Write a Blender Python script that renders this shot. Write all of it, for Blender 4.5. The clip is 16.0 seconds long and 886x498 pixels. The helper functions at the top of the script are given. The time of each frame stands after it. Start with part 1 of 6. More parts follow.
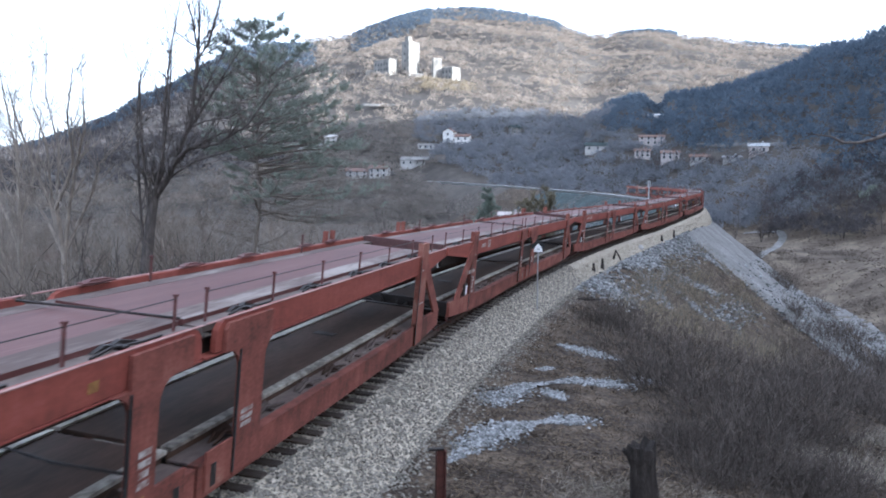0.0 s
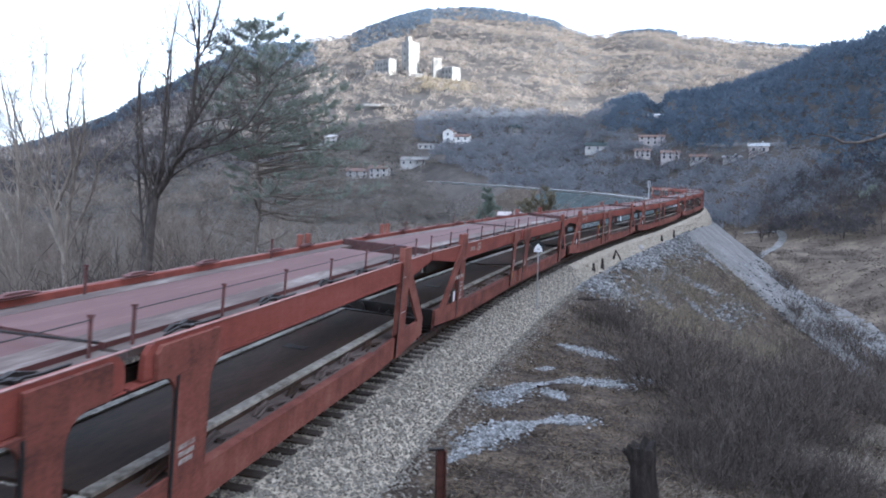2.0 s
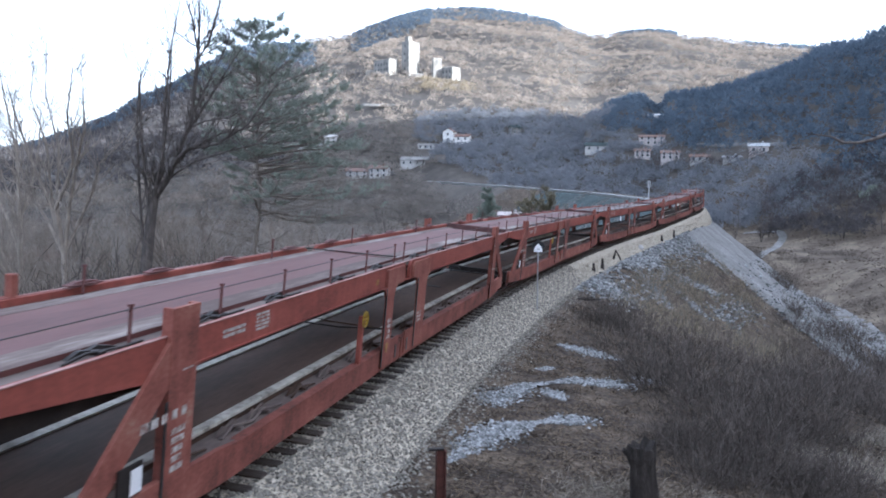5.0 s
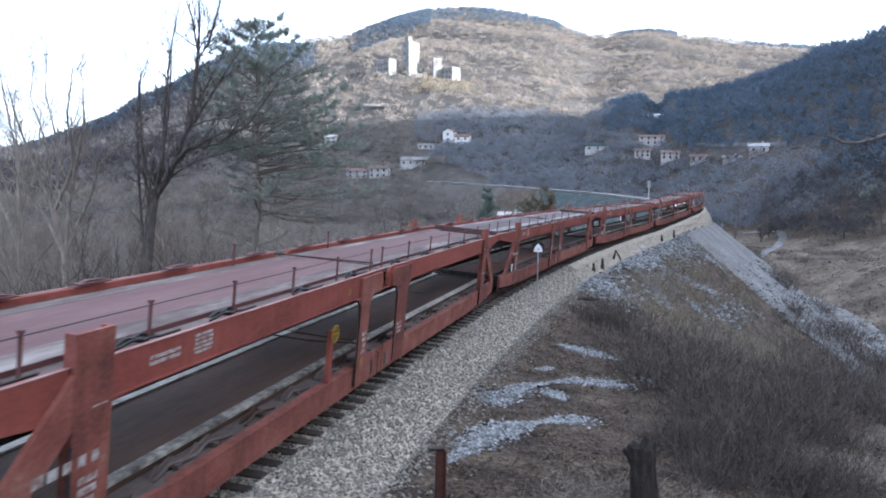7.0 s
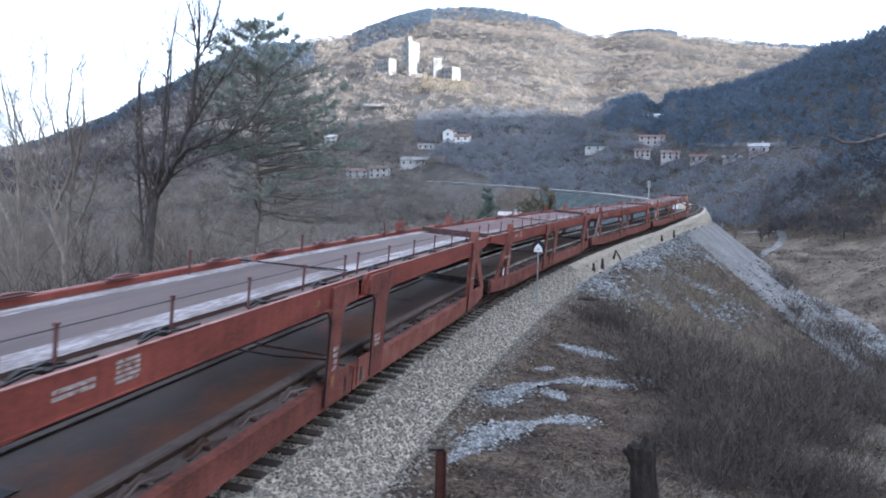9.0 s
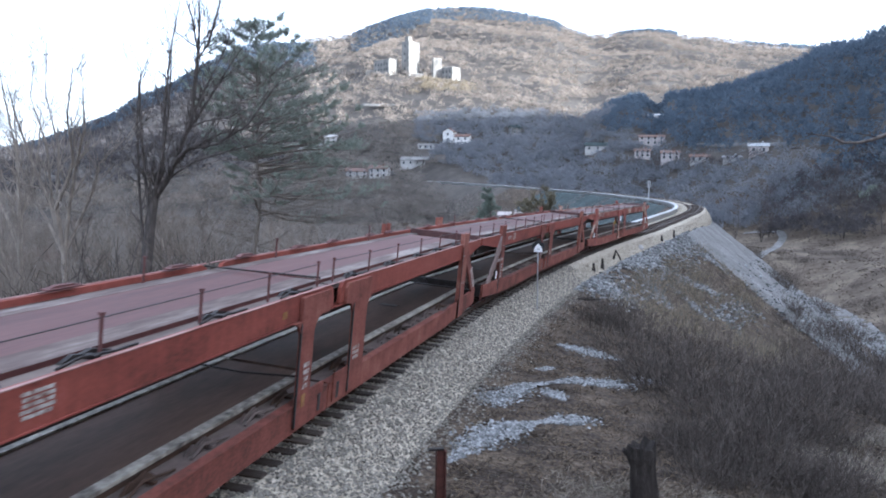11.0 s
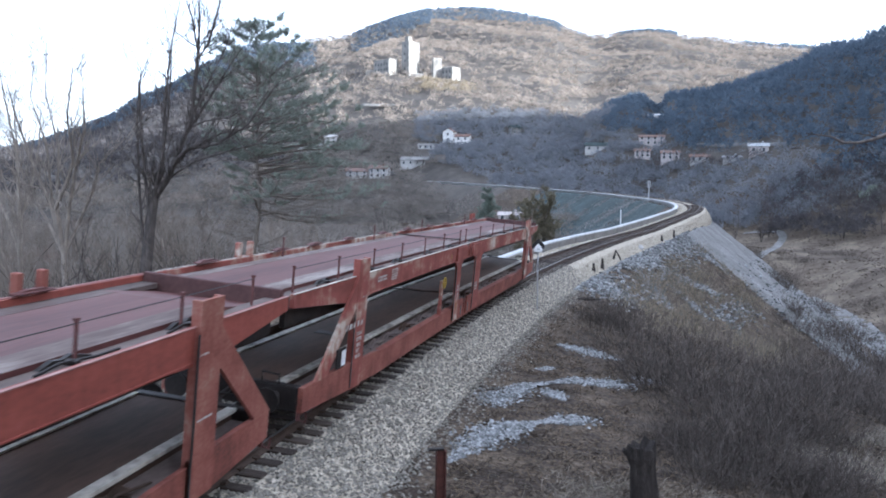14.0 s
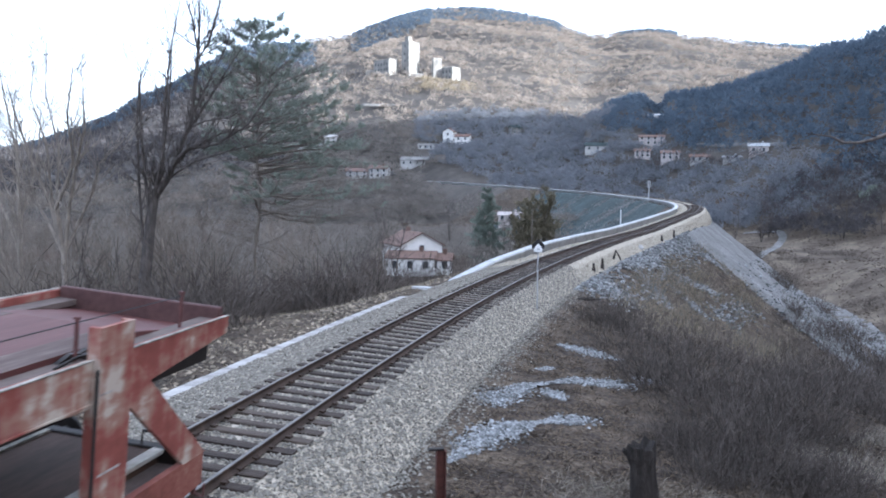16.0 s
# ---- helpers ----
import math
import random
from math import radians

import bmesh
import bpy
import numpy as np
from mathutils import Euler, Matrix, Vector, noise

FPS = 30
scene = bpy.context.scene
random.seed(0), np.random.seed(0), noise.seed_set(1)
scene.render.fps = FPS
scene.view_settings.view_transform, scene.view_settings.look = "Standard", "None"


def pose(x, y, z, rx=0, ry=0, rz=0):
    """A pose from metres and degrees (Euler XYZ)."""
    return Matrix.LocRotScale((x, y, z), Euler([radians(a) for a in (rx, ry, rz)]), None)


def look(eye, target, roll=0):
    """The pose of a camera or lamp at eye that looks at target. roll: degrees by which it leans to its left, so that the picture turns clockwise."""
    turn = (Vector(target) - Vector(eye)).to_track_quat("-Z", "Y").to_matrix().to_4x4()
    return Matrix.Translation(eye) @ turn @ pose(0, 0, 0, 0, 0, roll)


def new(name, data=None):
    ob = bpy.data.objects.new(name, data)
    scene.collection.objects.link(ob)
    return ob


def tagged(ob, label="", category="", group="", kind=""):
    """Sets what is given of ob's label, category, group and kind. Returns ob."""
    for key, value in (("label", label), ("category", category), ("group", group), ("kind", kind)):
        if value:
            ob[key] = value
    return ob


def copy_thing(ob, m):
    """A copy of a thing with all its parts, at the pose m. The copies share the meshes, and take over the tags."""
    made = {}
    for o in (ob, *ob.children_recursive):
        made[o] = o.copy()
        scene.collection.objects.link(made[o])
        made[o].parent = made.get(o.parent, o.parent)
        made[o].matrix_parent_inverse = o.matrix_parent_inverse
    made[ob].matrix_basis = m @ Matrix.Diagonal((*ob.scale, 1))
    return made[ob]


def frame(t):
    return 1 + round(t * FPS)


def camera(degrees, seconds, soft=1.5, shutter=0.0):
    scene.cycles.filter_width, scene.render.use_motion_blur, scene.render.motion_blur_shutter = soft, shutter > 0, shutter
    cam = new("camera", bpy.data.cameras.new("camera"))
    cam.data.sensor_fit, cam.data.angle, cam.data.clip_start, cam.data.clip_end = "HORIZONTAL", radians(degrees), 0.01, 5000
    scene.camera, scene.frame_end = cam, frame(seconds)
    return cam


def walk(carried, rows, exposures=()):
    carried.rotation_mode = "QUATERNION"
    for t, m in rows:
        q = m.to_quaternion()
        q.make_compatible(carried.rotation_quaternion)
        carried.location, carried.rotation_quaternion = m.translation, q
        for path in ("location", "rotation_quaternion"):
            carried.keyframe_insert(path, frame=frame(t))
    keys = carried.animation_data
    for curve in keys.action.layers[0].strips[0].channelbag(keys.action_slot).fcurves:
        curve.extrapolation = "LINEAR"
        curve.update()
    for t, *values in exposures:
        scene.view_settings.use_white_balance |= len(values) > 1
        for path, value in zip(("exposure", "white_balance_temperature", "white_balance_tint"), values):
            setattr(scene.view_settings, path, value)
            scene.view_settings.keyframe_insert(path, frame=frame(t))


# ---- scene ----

FOV = 57.03
cam = camera(FOV, 16.0, soft=1.85, shutter=0.12)
CAM = pose(0.0, 0.0, 4.394, 90 - 3.867, 0, 0) @ pose(0, 0, 0, 0, 0, 0.574)
walk(cam, [(0.0, CAM), (16.0, CAM)], [(0.0, 2.75, 5150, 9), (16.0, 2.75, 5150, 9)])

# ---- daylight: low winter sun behind the ridge, valley in the shade ----
SUN_AZ, SUN_EL = radians(118), radians(10)
world = bpy.data.worlds.new("world")
scene.world = world
world.use_nodes = True
wn = world.node_tree.nodes
sky = wn.new("ShaderNodeTexSky")
sky.sky_type, sky.sun_disc = "NISHITA", False
sky.sun_elevation, sky.sun_rotation = SUN_EL, SUN_AZ
sky.air_density, sky.dust_density, sky.ozone_density, sky.altitude = 0.8, 3.0, 0.3, 200
veil = wn.new("ShaderNodeMix")          # a thin white veil of high cloud over the blue
veil.data_type = "RGBA"
veil.inputs["Factor"].default_value = 0.82
veil.inputs["B"].default_value = (2.08, 2.0, 2.02, 1)
world.node_tree.links.new(sky.outputs["Color"], veil.inputs["A"])
world.node_tree.links.new(veil.outputs["Result"], wn["Background"].inputs["Color"])
wn["Background"].inputs["Strength"].default_value = 0.15
sun = new("sun", bpy.data.lights.new("sun", "SUN"))
sun.data.energy, sun.data.angle, sun.data.color = 2.6, radians(0.5), (1.0, 0.90, 0.77)
SUN_DIR = Vector((math.sin(SUN_AZ) * math.cos(SUN_EL), math.cos(SUN_AZ) * math.cos(SUN_EL), math.sin(SUN_EL)))
sun.matrix_world = look(SUN_DIR * 100, (0, 0, 0))


# ---- materials ----
def material(name, ramp, scale=2.0, fine=30.0, rough=0.8, metal=0.0, bump=0.3, bump_scale=None, dist=0.02, vary=0.0,
             island=0.0, coords="Object", stretch=(1, 1, 1), fine_amount=0.35, streak=0.0, thin=0.0):
    """A node material: a ramp of colours over two scales of noise, relief, and a shade that varies from piece to piece."""
    m = bpy.data.materials.new(name)
    m.use_nodes = True
    nt = m.node_tree
    n, ln = nt.nodes, nt.links.new
    b = n["Principled BSDF"]
    tc = n.new("ShaderNodeTexCoord")
    mp = n.new("ShaderNodeMapping")
    mp.inputs["Scale"].default_value = stretch
    if coords == "World":
        geo = n.new("ShaderNodeNewGeometry")
        ln(geo.outputs["Position"], mp.inputs["Vector"])
    else:
        ln(tc.outputs[coords], mp.inputs["Vector"])
    a = n.new("ShaderNodeTexNoise")
    a.inputs["Scale"].default_value, a.inputs["Detail"].default_value = scale, 5
    f = n.new("ShaderNodeTexNoise")
    f.inputs["Scale"].default_value, f.inputs["Detail"].default_value = fine, 4
    for q in (a, f):
        ln(mp.outputs[0], q.inputs["Vector"])
    mix = n.new("ShaderNodeMix")
    mix.inputs["Factor"].default_value = fine_amount
    ln(a.outputs["Fac"], mix.inputs["A"])
    ln(f.outputs["Fac"], mix.inputs["B"])
    last = mix.outputs["Result"]
    if streak:                           # runs of dirt and rust down the sides
        m2 = n.new("ShaderNodeMapping")
        m2.inputs["Scale"].default_value = (2.2, 2.4, 0.4)
        ln(tc.outputs["Object"], m2.inputs["Vector"])
        w = n.new("ShaderNodeTexNoise")
        w.inputs["Scale"].default_value, w.inputs["Detail"].default_value = 2.0, 6
        ln(m2.outputs[0], w.inputs["Vector"])
        r2 = n.new("ShaderNodeMapRange")
        r2.inputs["From Min"].default_value, r2.inputs["From Max"].default_value = 0.3, 0.7
        r2.inputs["To Min"].default_value, r2.inputs["To Max"].default_value = -streak, streak
        ln(w.outputs["Fac"], r2.inputs["Value"])
        sm = n.new("ShaderNodeMath")
        sm.operation = "ADD"
        ln(last, sm.inputs[0])
        ln(r2.outputs[0], sm.inputs[1])
        last = sm.outputs[0]
    if island or vary:
        if island:
            g2 = n.new("ShaderNodeNewGeometry")
            rnd = g2.outputs["Random Per Island"]
        else:
            oi = n.new("ShaderNodeObjectInfo")
            rnd = oi.outputs["Random"]
        mr = n.new("ShaderNodeMapRange")
        amt = island or vary
        mr.inputs["To Min"].default_value, mr.inputs["To Max"].default_value = -amt, amt
        ln(rnd, mr.inputs["Value"])
        ad = n.new("ShaderNodeMath")
        ad.operation = "ADD"
        ln(last, ad.inputs[0])
        ln(mr.outputs[0], ad.inputs[1])
        last = ad.outputs[0]
    cr = n.new("ShaderNodeValToRGB")
    el = cr.color_ramp.elements
    for i, (p, c) in enumerate(ramp):
        e = el[i] if i < 2 else el.new(p)
        e.position, e.color = p, (*c, 1)
    ln(last, cr.inputs["Fac"])
    ln(cr.outputs["Color"], b.inputs["Base Color"])
    b.inputs["Roughness"].default_value, b.inputs["Metallic"].default_value = rough, metal
    b.inputs["Specular IOR Level"].default_value = 0.3
    if thin:                             # fine twigs and leaves pass light to their far side
        tr = n.new("ShaderNodeBsdfTranslucent")
        ms = n.new("ShaderNodeMixShader")
        ms.inputs["Fac"].default_value = thin
        ln(cr.outputs["Color"], tr.inputs["Color"])
        ln(b.outputs[0], ms.inputs[1])
        ln(tr.outputs[0], ms.inputs[2])
        ln(ms.outputs[0], n["Material Output"].inputs["Surface"])
    if bump:
        bs = f
        if bump_scale:
            bs = n.new("ShaderNodeTexNoise")
            bs.inputs["Scale"].default_value, bs.inputs["Detail"].default_value = bump_scale, 3
            ln(mp.outputs[0], bs.inputs["Vector"])
        bp = n.new("ShaderNodeBump")
        bp.inputs["Strength"].default_value, bp.inputs["Distance"].default_value = bump, dist
        ln(bs.outputs["Fac"], bp.inputs["Height"])
        ln(bp.outputs[0], b.inputs["Normal"])
    return m


M_red = material("red_oxide_paint", [(0.26, (0.121, 0.038, 0.028)), (0.40, (0.201, 0.055, 0.041)), (0.53, (0.247, 0.068, 0.049)), (0.66, (0.279, 0.083, 0.066)), (0.8, (0.291, 0.162, 0.14))],
                 1.1, 14, 0.7, 0.0, 0.12, None, 0.01, 0.07, stretch=(1, 0.5, 1.6), streak=0.06)
M_grime = material("grimy_brown_red_paint", [(0.26, (0.065, 0.031, 0.023)), (0.40, (0.141, 0.048, 0.036)), (0.53, (0.209, 0.07, 0.052)), (0.66, (0.249, 0.103, 0.076)), (0.8, (0.3, 0.2, 0.156))],
                 1.6, 18, 0.8, 0.0, 0.15, None, 0.01, 0.08, stretch=(1, 0.6, 1.2), streak=0.06)
M_peel = material("peeling_paint", [(0.38, (0.17, 0.05, 0.038)), (0.50, (0.24, 0.073, 0.057)), (0.58, (0.32, 0.19, 0.145)), (0.63, (0.47, 0.40, 0.335))],
                  1.1, 7, 0.75, 0.0, 0.15, None, 0.01, 0.04, stretch=(1, 0.6, 1.2), fine_amount=0.18, streak=0.05)
M_greypink = material("grey_pink_brace", [(0.3, (0.16, 0.10, 0.09)), (0.55, (0.24, 0.19, 0.175)), (0.75, (0.33, 0.28, 0.265))], 1.6, 16, 0.7, 0.0, 0.15, None, 0.01, 0.05)
M_stan = material("dark_red_stanchion", [(0.3, (0.07, 0.03, 0.028)), (0.7, (0.14, 0.06, 0.055))], 4, 20, 0.7)
M_gutter = material("dusty_gutter", [(0.3, (0.071, 0.056, 0.05)), (0.55, (0.134, 0.105, 0.094)), (0.75, (0.196, 0.161, 0.143))], 1.2, 12, 0.9, stretch=(1, 0.4, 1), vary=0.06)
M_lip = material("purple_red_lip", [(0.3, (0.05, 0.025, 0.024)), (0.6, (0.10, 0.052, 0.048))], 1.5, 12, 0.75)
M_deck = material("upper_deck_plate", [(0.3, (0.053, 0.017, 0.016)), (0.46, (0.087, 0.031, 0.028)), (0.6, (0.106, 0.042, 0.038)), (0.74, (0.148, 0.074, 0.069))],
                  0.8, 11, 0.62, 0.0, 0.15, None, 0.01, 0.1, stretch=(2.6, 0.22, 1))
M_worn = material("worn_bright_steel", [(0.42, (0.071, 0.044, 0.036)), (0.52, (0.119, 0.086, 0.074)), (0.68, (0.261, 0.226, 0.201))],
                  1.3, 9, 0.7, 0.05, 0.1, None, 0.01, 0.06, stretch=(2.0, 0.3, 1), fine_amount=0.25)
M_greydeck = material("grey_deck_plate", [(0.3, (0.042, 0.024, 0.021)), (0.46, (0.065, 0.039, 0.033)), (0.6, (0.086, 0.054, 0.046)), (0.74, (0.131, 0.086, 0.075))],
                      0.8, 11, 0.62, 0.0, 0.15, None, 0.01, 0.06, stretch=(2.6, 0.22, 1))
M_rustdeck = material("rust_stained_deck_plate", [(0.3, (0.041, 0.027, 0.022)), (0.5, (0.064, 0.043, 0.034)), (0.58, (0.109, 0.049, 0.03)), (0.68, (0.154, 0.057, 0.027))],
                      0.55, 8, 0.7, 0.0, 0.15, None, 0.01, 0.06, stretch=(1.2, 0.6, 1), fine_amount=0.2)
M_chalk = material("pale_scuffed_steel", [(0.4, (0.13, 0.105, 0.102)), (0.5, (0.20, 0.175, 0.172)), (0.62, (0.36, 0.335, 0.33))],
                   1.8, 12, 0.75, 0.0, 0.1, None, 0.01, 0.05, stretch=(2.5, 0.4, 1), fine_amount=0.45)
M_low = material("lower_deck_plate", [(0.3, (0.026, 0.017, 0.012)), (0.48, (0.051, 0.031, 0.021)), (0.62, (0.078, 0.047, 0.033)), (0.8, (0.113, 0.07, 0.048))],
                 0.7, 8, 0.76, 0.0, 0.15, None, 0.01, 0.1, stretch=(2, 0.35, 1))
M_strip = material("worn_guide_strip", [(0.3, (0.08, 0.07, 0.062)), (0.42, (0.22, 0.20, 0.172)), (0.54, (0.40, 0.37, 0.32)), (0.7, (0.56, 0.53, 0.47))],
                   1.4, 9, 0.65, 0.1, 0.1, None, 0.01, 0.08, stretch=(1, 0.7, 1), fine_amount=0.5)
M_edge = material("rubbed_paint_edge", [(0.35, (0.19, 0.075, 0.062)), (0.6, (0.34, 0.21, 0.19))], 1.5, 9, 0.7, stretch=(1, 0.5, 1), bump=0)
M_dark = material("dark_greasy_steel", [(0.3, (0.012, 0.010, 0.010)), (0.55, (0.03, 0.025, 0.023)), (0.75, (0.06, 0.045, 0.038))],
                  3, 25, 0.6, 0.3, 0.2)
M_hose = material("black_rubber", [(0.3, (0.012, 0.012, 0.013)), (0.7, (0.03, 0.03, 0.032))], 5, 40, 0.6)
M_mark = material("white_marking", [(0.38, (0.172, 0.086, 0.07)), (0.5, (0.328, 0.289, 0.265)), (0.62, (0.484, 0.46, 0.437))], 9, 40, 0.7, bump=0)
M_yellow = material("yellow_paint", [(0.3, (0.225, 0.14, 0.015)), (0.7, (0.375, 0.25, 0.03))], 6, 30, 0.5)
M_tag = material("faded_orange_tag", [(0.3, (0.16, 0.075, 0.03)), (0.7, (0.34, 0.19, 0.06))], 9, 40, 0.7)
M_rail = material("rusty_rail_steel", [(0.3, (0.030, 0.021, 0.016)), (0.55, (0.066, 0.046, 0.035)), (0.75, (0.11, 0.078, 0.060))], 2, 22, 0.8, 0.1)
M_railtop = material("polished_rail_top", [(0.3, (0.128, 0.12, 0.112)), (0.7, (0.24, 0.228, 0.216))], 2, 22, 0.5, 0.6, 0.05)
M_sleeper = material("tarred_oak_sleeper", [(0.3, (0.02, 0.016, 0.014)), (0.5, (0.045, 0.034, 0.028)), (0.72, (0.10, 0.08, 0.065))],
                     1.5, 18, 0.85, 0.0, 0.6, None, 0.03, 0.12, stretch=(0.3, 2, 2))
M_ballast = material("limestone_ballast", [(0.3, (0.158, 0.136, 0.104)), (0.5, (0.402, 0.357, 0.284)), (0.7, (0.671, 0.605, 0.496))],
                     7, 24, 0.95, 0.0, 1.0, 16, 0.08, coords="World", fine_amount=0.55)
M_stone = material("limestone_stones", [(0.15, (0.089, 0.08, 0.068)), (0.5, (0.184, 0.168, 0.141)), (0.85, (0.35, 0.326, 0.276))],
                   9, 40, 0.9, 0.0, 0.3, None, 0.01, island=0.22)
M_ground = material("winter_ground", [(0.34, (0.019, 0.015, 0.01)), (0.45, (0.048, 0.036, 0.028)), (0.54, (0.086, 0.066, 0.047)), (0.66, (0.162, 0.128, 0.093))],
                    0.8, 9, 1.0, 0.0, 1.0, 6, 0.15, coords="World", fine_amount=0.5)
M_litter = material("leaf_litter", [(0.34, (0.041, 0.037, 0.033)), (0.5, (0.073, 0.065, 0.057)), (0.66, (0.101, 0.09, 0.077))],
                    0.02, 0.2, 1.0, 0.0, 0.6, 0.5, 0.5, coords="World", fine_amount=0.5)
# dark twigs; on the low spur this tone stands in for shade
M_thorn = material("dark_thorn_twigs", [(0.25, (0.055, 0.052, 0.055)), (0.5, (0.095, 0.089, 0.092)), (0.75, (0.14, 0.13, 0.132))], 0.05, 0.4, 1.0, 0, 0, coords="World", island=0.1, thin=0.4)
M_pitch = material("weathered_rubble", [(0.3, (0.09, 0.086, 0.08)), (0.46, (0.16, 0.157, 0.151)), (0.58, (0.22, 0.216, 0.21)), (0.72, (0.31, 0.305, 0.30))],
                   0.3, 3.2, 0.95, 0.0, 0.9, 2.5, 0.2, coords="World", fine_amount=0.5)
M_darkgreen = material("dark_green_rubble", [(0.3, (0.019, 0.026, 0.025)), (0.46, (0.032, 0.045, 0.045)), (0.58, (0.048, 0.065, 0.067)), (0.72, (0.084, 0.111, 0.116))],
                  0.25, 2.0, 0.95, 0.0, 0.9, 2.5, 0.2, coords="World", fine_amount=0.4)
M_block = material("pitching_blocks", [(0.2, (0.078, 0.078, 0.076)), (0.5, (0.188, 0.192, 0.193)), (0.85, (0.368, 0.378, 0.379))],
                   3, 14, 0.95, 0.0, 0.4, None, 0.02, island=0.3)
M_concrete = material("pale_concrete", [(0.3, (0.32, 0.325, 0.33)), (0.5, (0.48, 0.49, 0.50)), (0.7, (0.60, 0.61, 0.62))], 1.3, 14, 0.85, 0, 0.2)
M_lid = material("weathered_concrete_lids", [(0.3, (0.24, 0.228, 0.215)), (0.5, (0.36, 0.345, 0.33)), (0.7, (0.46, 0.445, 0.43))], 1.6, 14, 0.9, 0, 0.3, vary=0.1)
M_bark = material("grey_bark", [(0.3, (0.042, 0.036, 0.033)), (0.5, (0.09, 0.078, 0.071)), (0.7, (0.173, 0.15, 0.135))], 3, 20, 0.95, 0, 0.8, None, 0.03, 0.1, stretch=(2, 2, 0.5))
M_twig = material("bare_twigs", [(0.3, (0.13, 0.11, 0.092)), (0.5, (0.21, 0.18, 0.15)), (0.75, (0.30, 0.26, 0.217))], 2, 12, 0.95, 0, 0, island=0.15)
M_palebark = material("pale_bark", [(0.3, (0.13, 0.112, 0.094)), (0.5, (0.24, 0.208, 0.176)), (0.7, (0.364, 0.319, 0.273))], 3, 20, 0.95, 0, 0.6, None, 0.03, 0.1, stretch=(2, 2, 0.5))
M_needle = material("pine_needles", [(0.2, (0.153, 0.18, 0.153)), (0.5, (0.258, 0.293, 0.248)), (0.85, (0.358, 0.4, 0.338))], 1.5, 10, 0.9, 0, 0, island=0.2, thin=0.45)
# far pines: the blue of the valley haze is mixed into their base colour
M_pinefar = material("haze_blue_pinewood", [(0.2, (0.077, 0.102, 0.128)), (0.5, (0.114, 0.146, 0.186)), (0.85, (0.149, 0.185, 0.229))], 0.03, 0.3, 0.95, 0, 0, coords="World", island=0.12, thin=0.5)
M_ivy = material("olive_ivy", [(0.2, (0.11, 0.095, 0.06)), (0.5, (0.19, 0.168, 0.115)), (0.85, (0.27, 0.235, 0.165))], 1.5, 10, 0.9, 0, 0, island=0.25, thin=0.4)
M_hazel = material("pale_hazel_twigs", [(0.25, (0.149, 0.136, 0.119)), (0.5, (0.227, 0.206, 0.183)), (0.75, (0.298, 0.268, 0.235))], 0.05, 0.4, 1.0, 0, 0, coords="World", island=0.08, thin=0.5)
# twigs coloured blue-grey to stand in for shade and haze
M_hazetwig = material("haze_tinted_twigs", [(0.25, (0.13, 0.14, 0.157)), (0.5, (0.208, 0.22, 0.241)), (0.75, (0.286, 0.297, 0.319))], 0.03, 0.2, 1.0, 0, 0, coords="World", island=0.1, thin=0.5)
M_gold = material("golden_oak_leaves", [(0.25, (0.152, 0.125, 0.085)), (0.5, (0.257, 0.217, 0.154)), (0.75, (0.342, 0.308, 0.239))], 0.05, 0.4, 1.0, 0, 0, coords="World", island=0.1, thin=0.3)
M_straw = material("pale_straw", [(0.2, (0.107, 0.089, 0.07)), (0.5, (0.221, 0.193, 0.156)), (0.85, (0.369, 0.328, 0.275))], 1, 8, 1.0, 0, 0, island=0.3)
M_wood = material("leafless_woodland", [(0.28, (0.111, 0.096, 0.083)), (0.43, (0.199, 0.172, 0.148)), (0.57, (0.287, 0.25, 0.212)), (0.72, (0.368, 0.318, 0.262))],
                  0.012, 0.085, 1.0, 0, 0, coords="World", island=0.12, fine_amount=0.6, thin=0.22)
M_grass = material("dry_grass", [(0.2, (0.029, 0.022, 0.016)), (0.5, (0.072, 0.055, 0.04)), (0.82, (0.213, 0.166, 0.114))], 1, 8, 1.0, 0, 0, island=0.35)
M_bent = material("dry_bent_grass", [(0.2, (0.093, 0.078, 0.06)), (0.5, (0.187, 0.159, 0.119)), (0.82, (0.374, 0.314, 0.235))], 1, 8, 1.0, 0, 0, island=0.3)
M_field = material("pale_meadow_grass", [(0.3, (0.028, 0.021, 0.016)), (0.44, (0.058, 0.045, 0.034)), (0.56, (0.092, 0.073, 0.055)), (0.72, (0.18, 0.148, 0.11))], 0.09, 0.7, 1.0, 0.0, 0.6, 2.0, 0.2, coords="World", island=0.15)
M_shrub = material("brown_shrub_twigs", [(0.2, (0.043, 0.036, 0.032)), (0.5, (0.084, 0.071, 0.061)), (0.85, (0.151, 0.128, 0.111))], 1, 8, 1.0, 0, 0, island=0.25)
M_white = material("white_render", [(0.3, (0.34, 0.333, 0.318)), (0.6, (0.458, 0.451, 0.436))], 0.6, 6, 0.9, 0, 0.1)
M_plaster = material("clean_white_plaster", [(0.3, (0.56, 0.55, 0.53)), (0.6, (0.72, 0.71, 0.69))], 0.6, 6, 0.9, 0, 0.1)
M_cream = material("cream_render", [(0.3, (0.367, 0.326, 0.307)), (0.6, (0.489, 0.441, 0.423))], 0.6, 6, 0.9, 0, 0.1)
M_stonewall = material("castle_stone", [(0.3, (0.107, 0.105, 0.097)), (0.45, (0.18, 0.175, 0.163)), (0.6, (0.268, 0.261, 0.244))], 0.25, 2, 0.95, 0, 0.3)
M_tile = material("terracotta_tiles", [(0.3, (0.112, 0.071, 0.058)), (0.6, (0.172, 0.116, 0.096))], 1.0, 9, 0.9, 0, 0.5, vary=0.15)
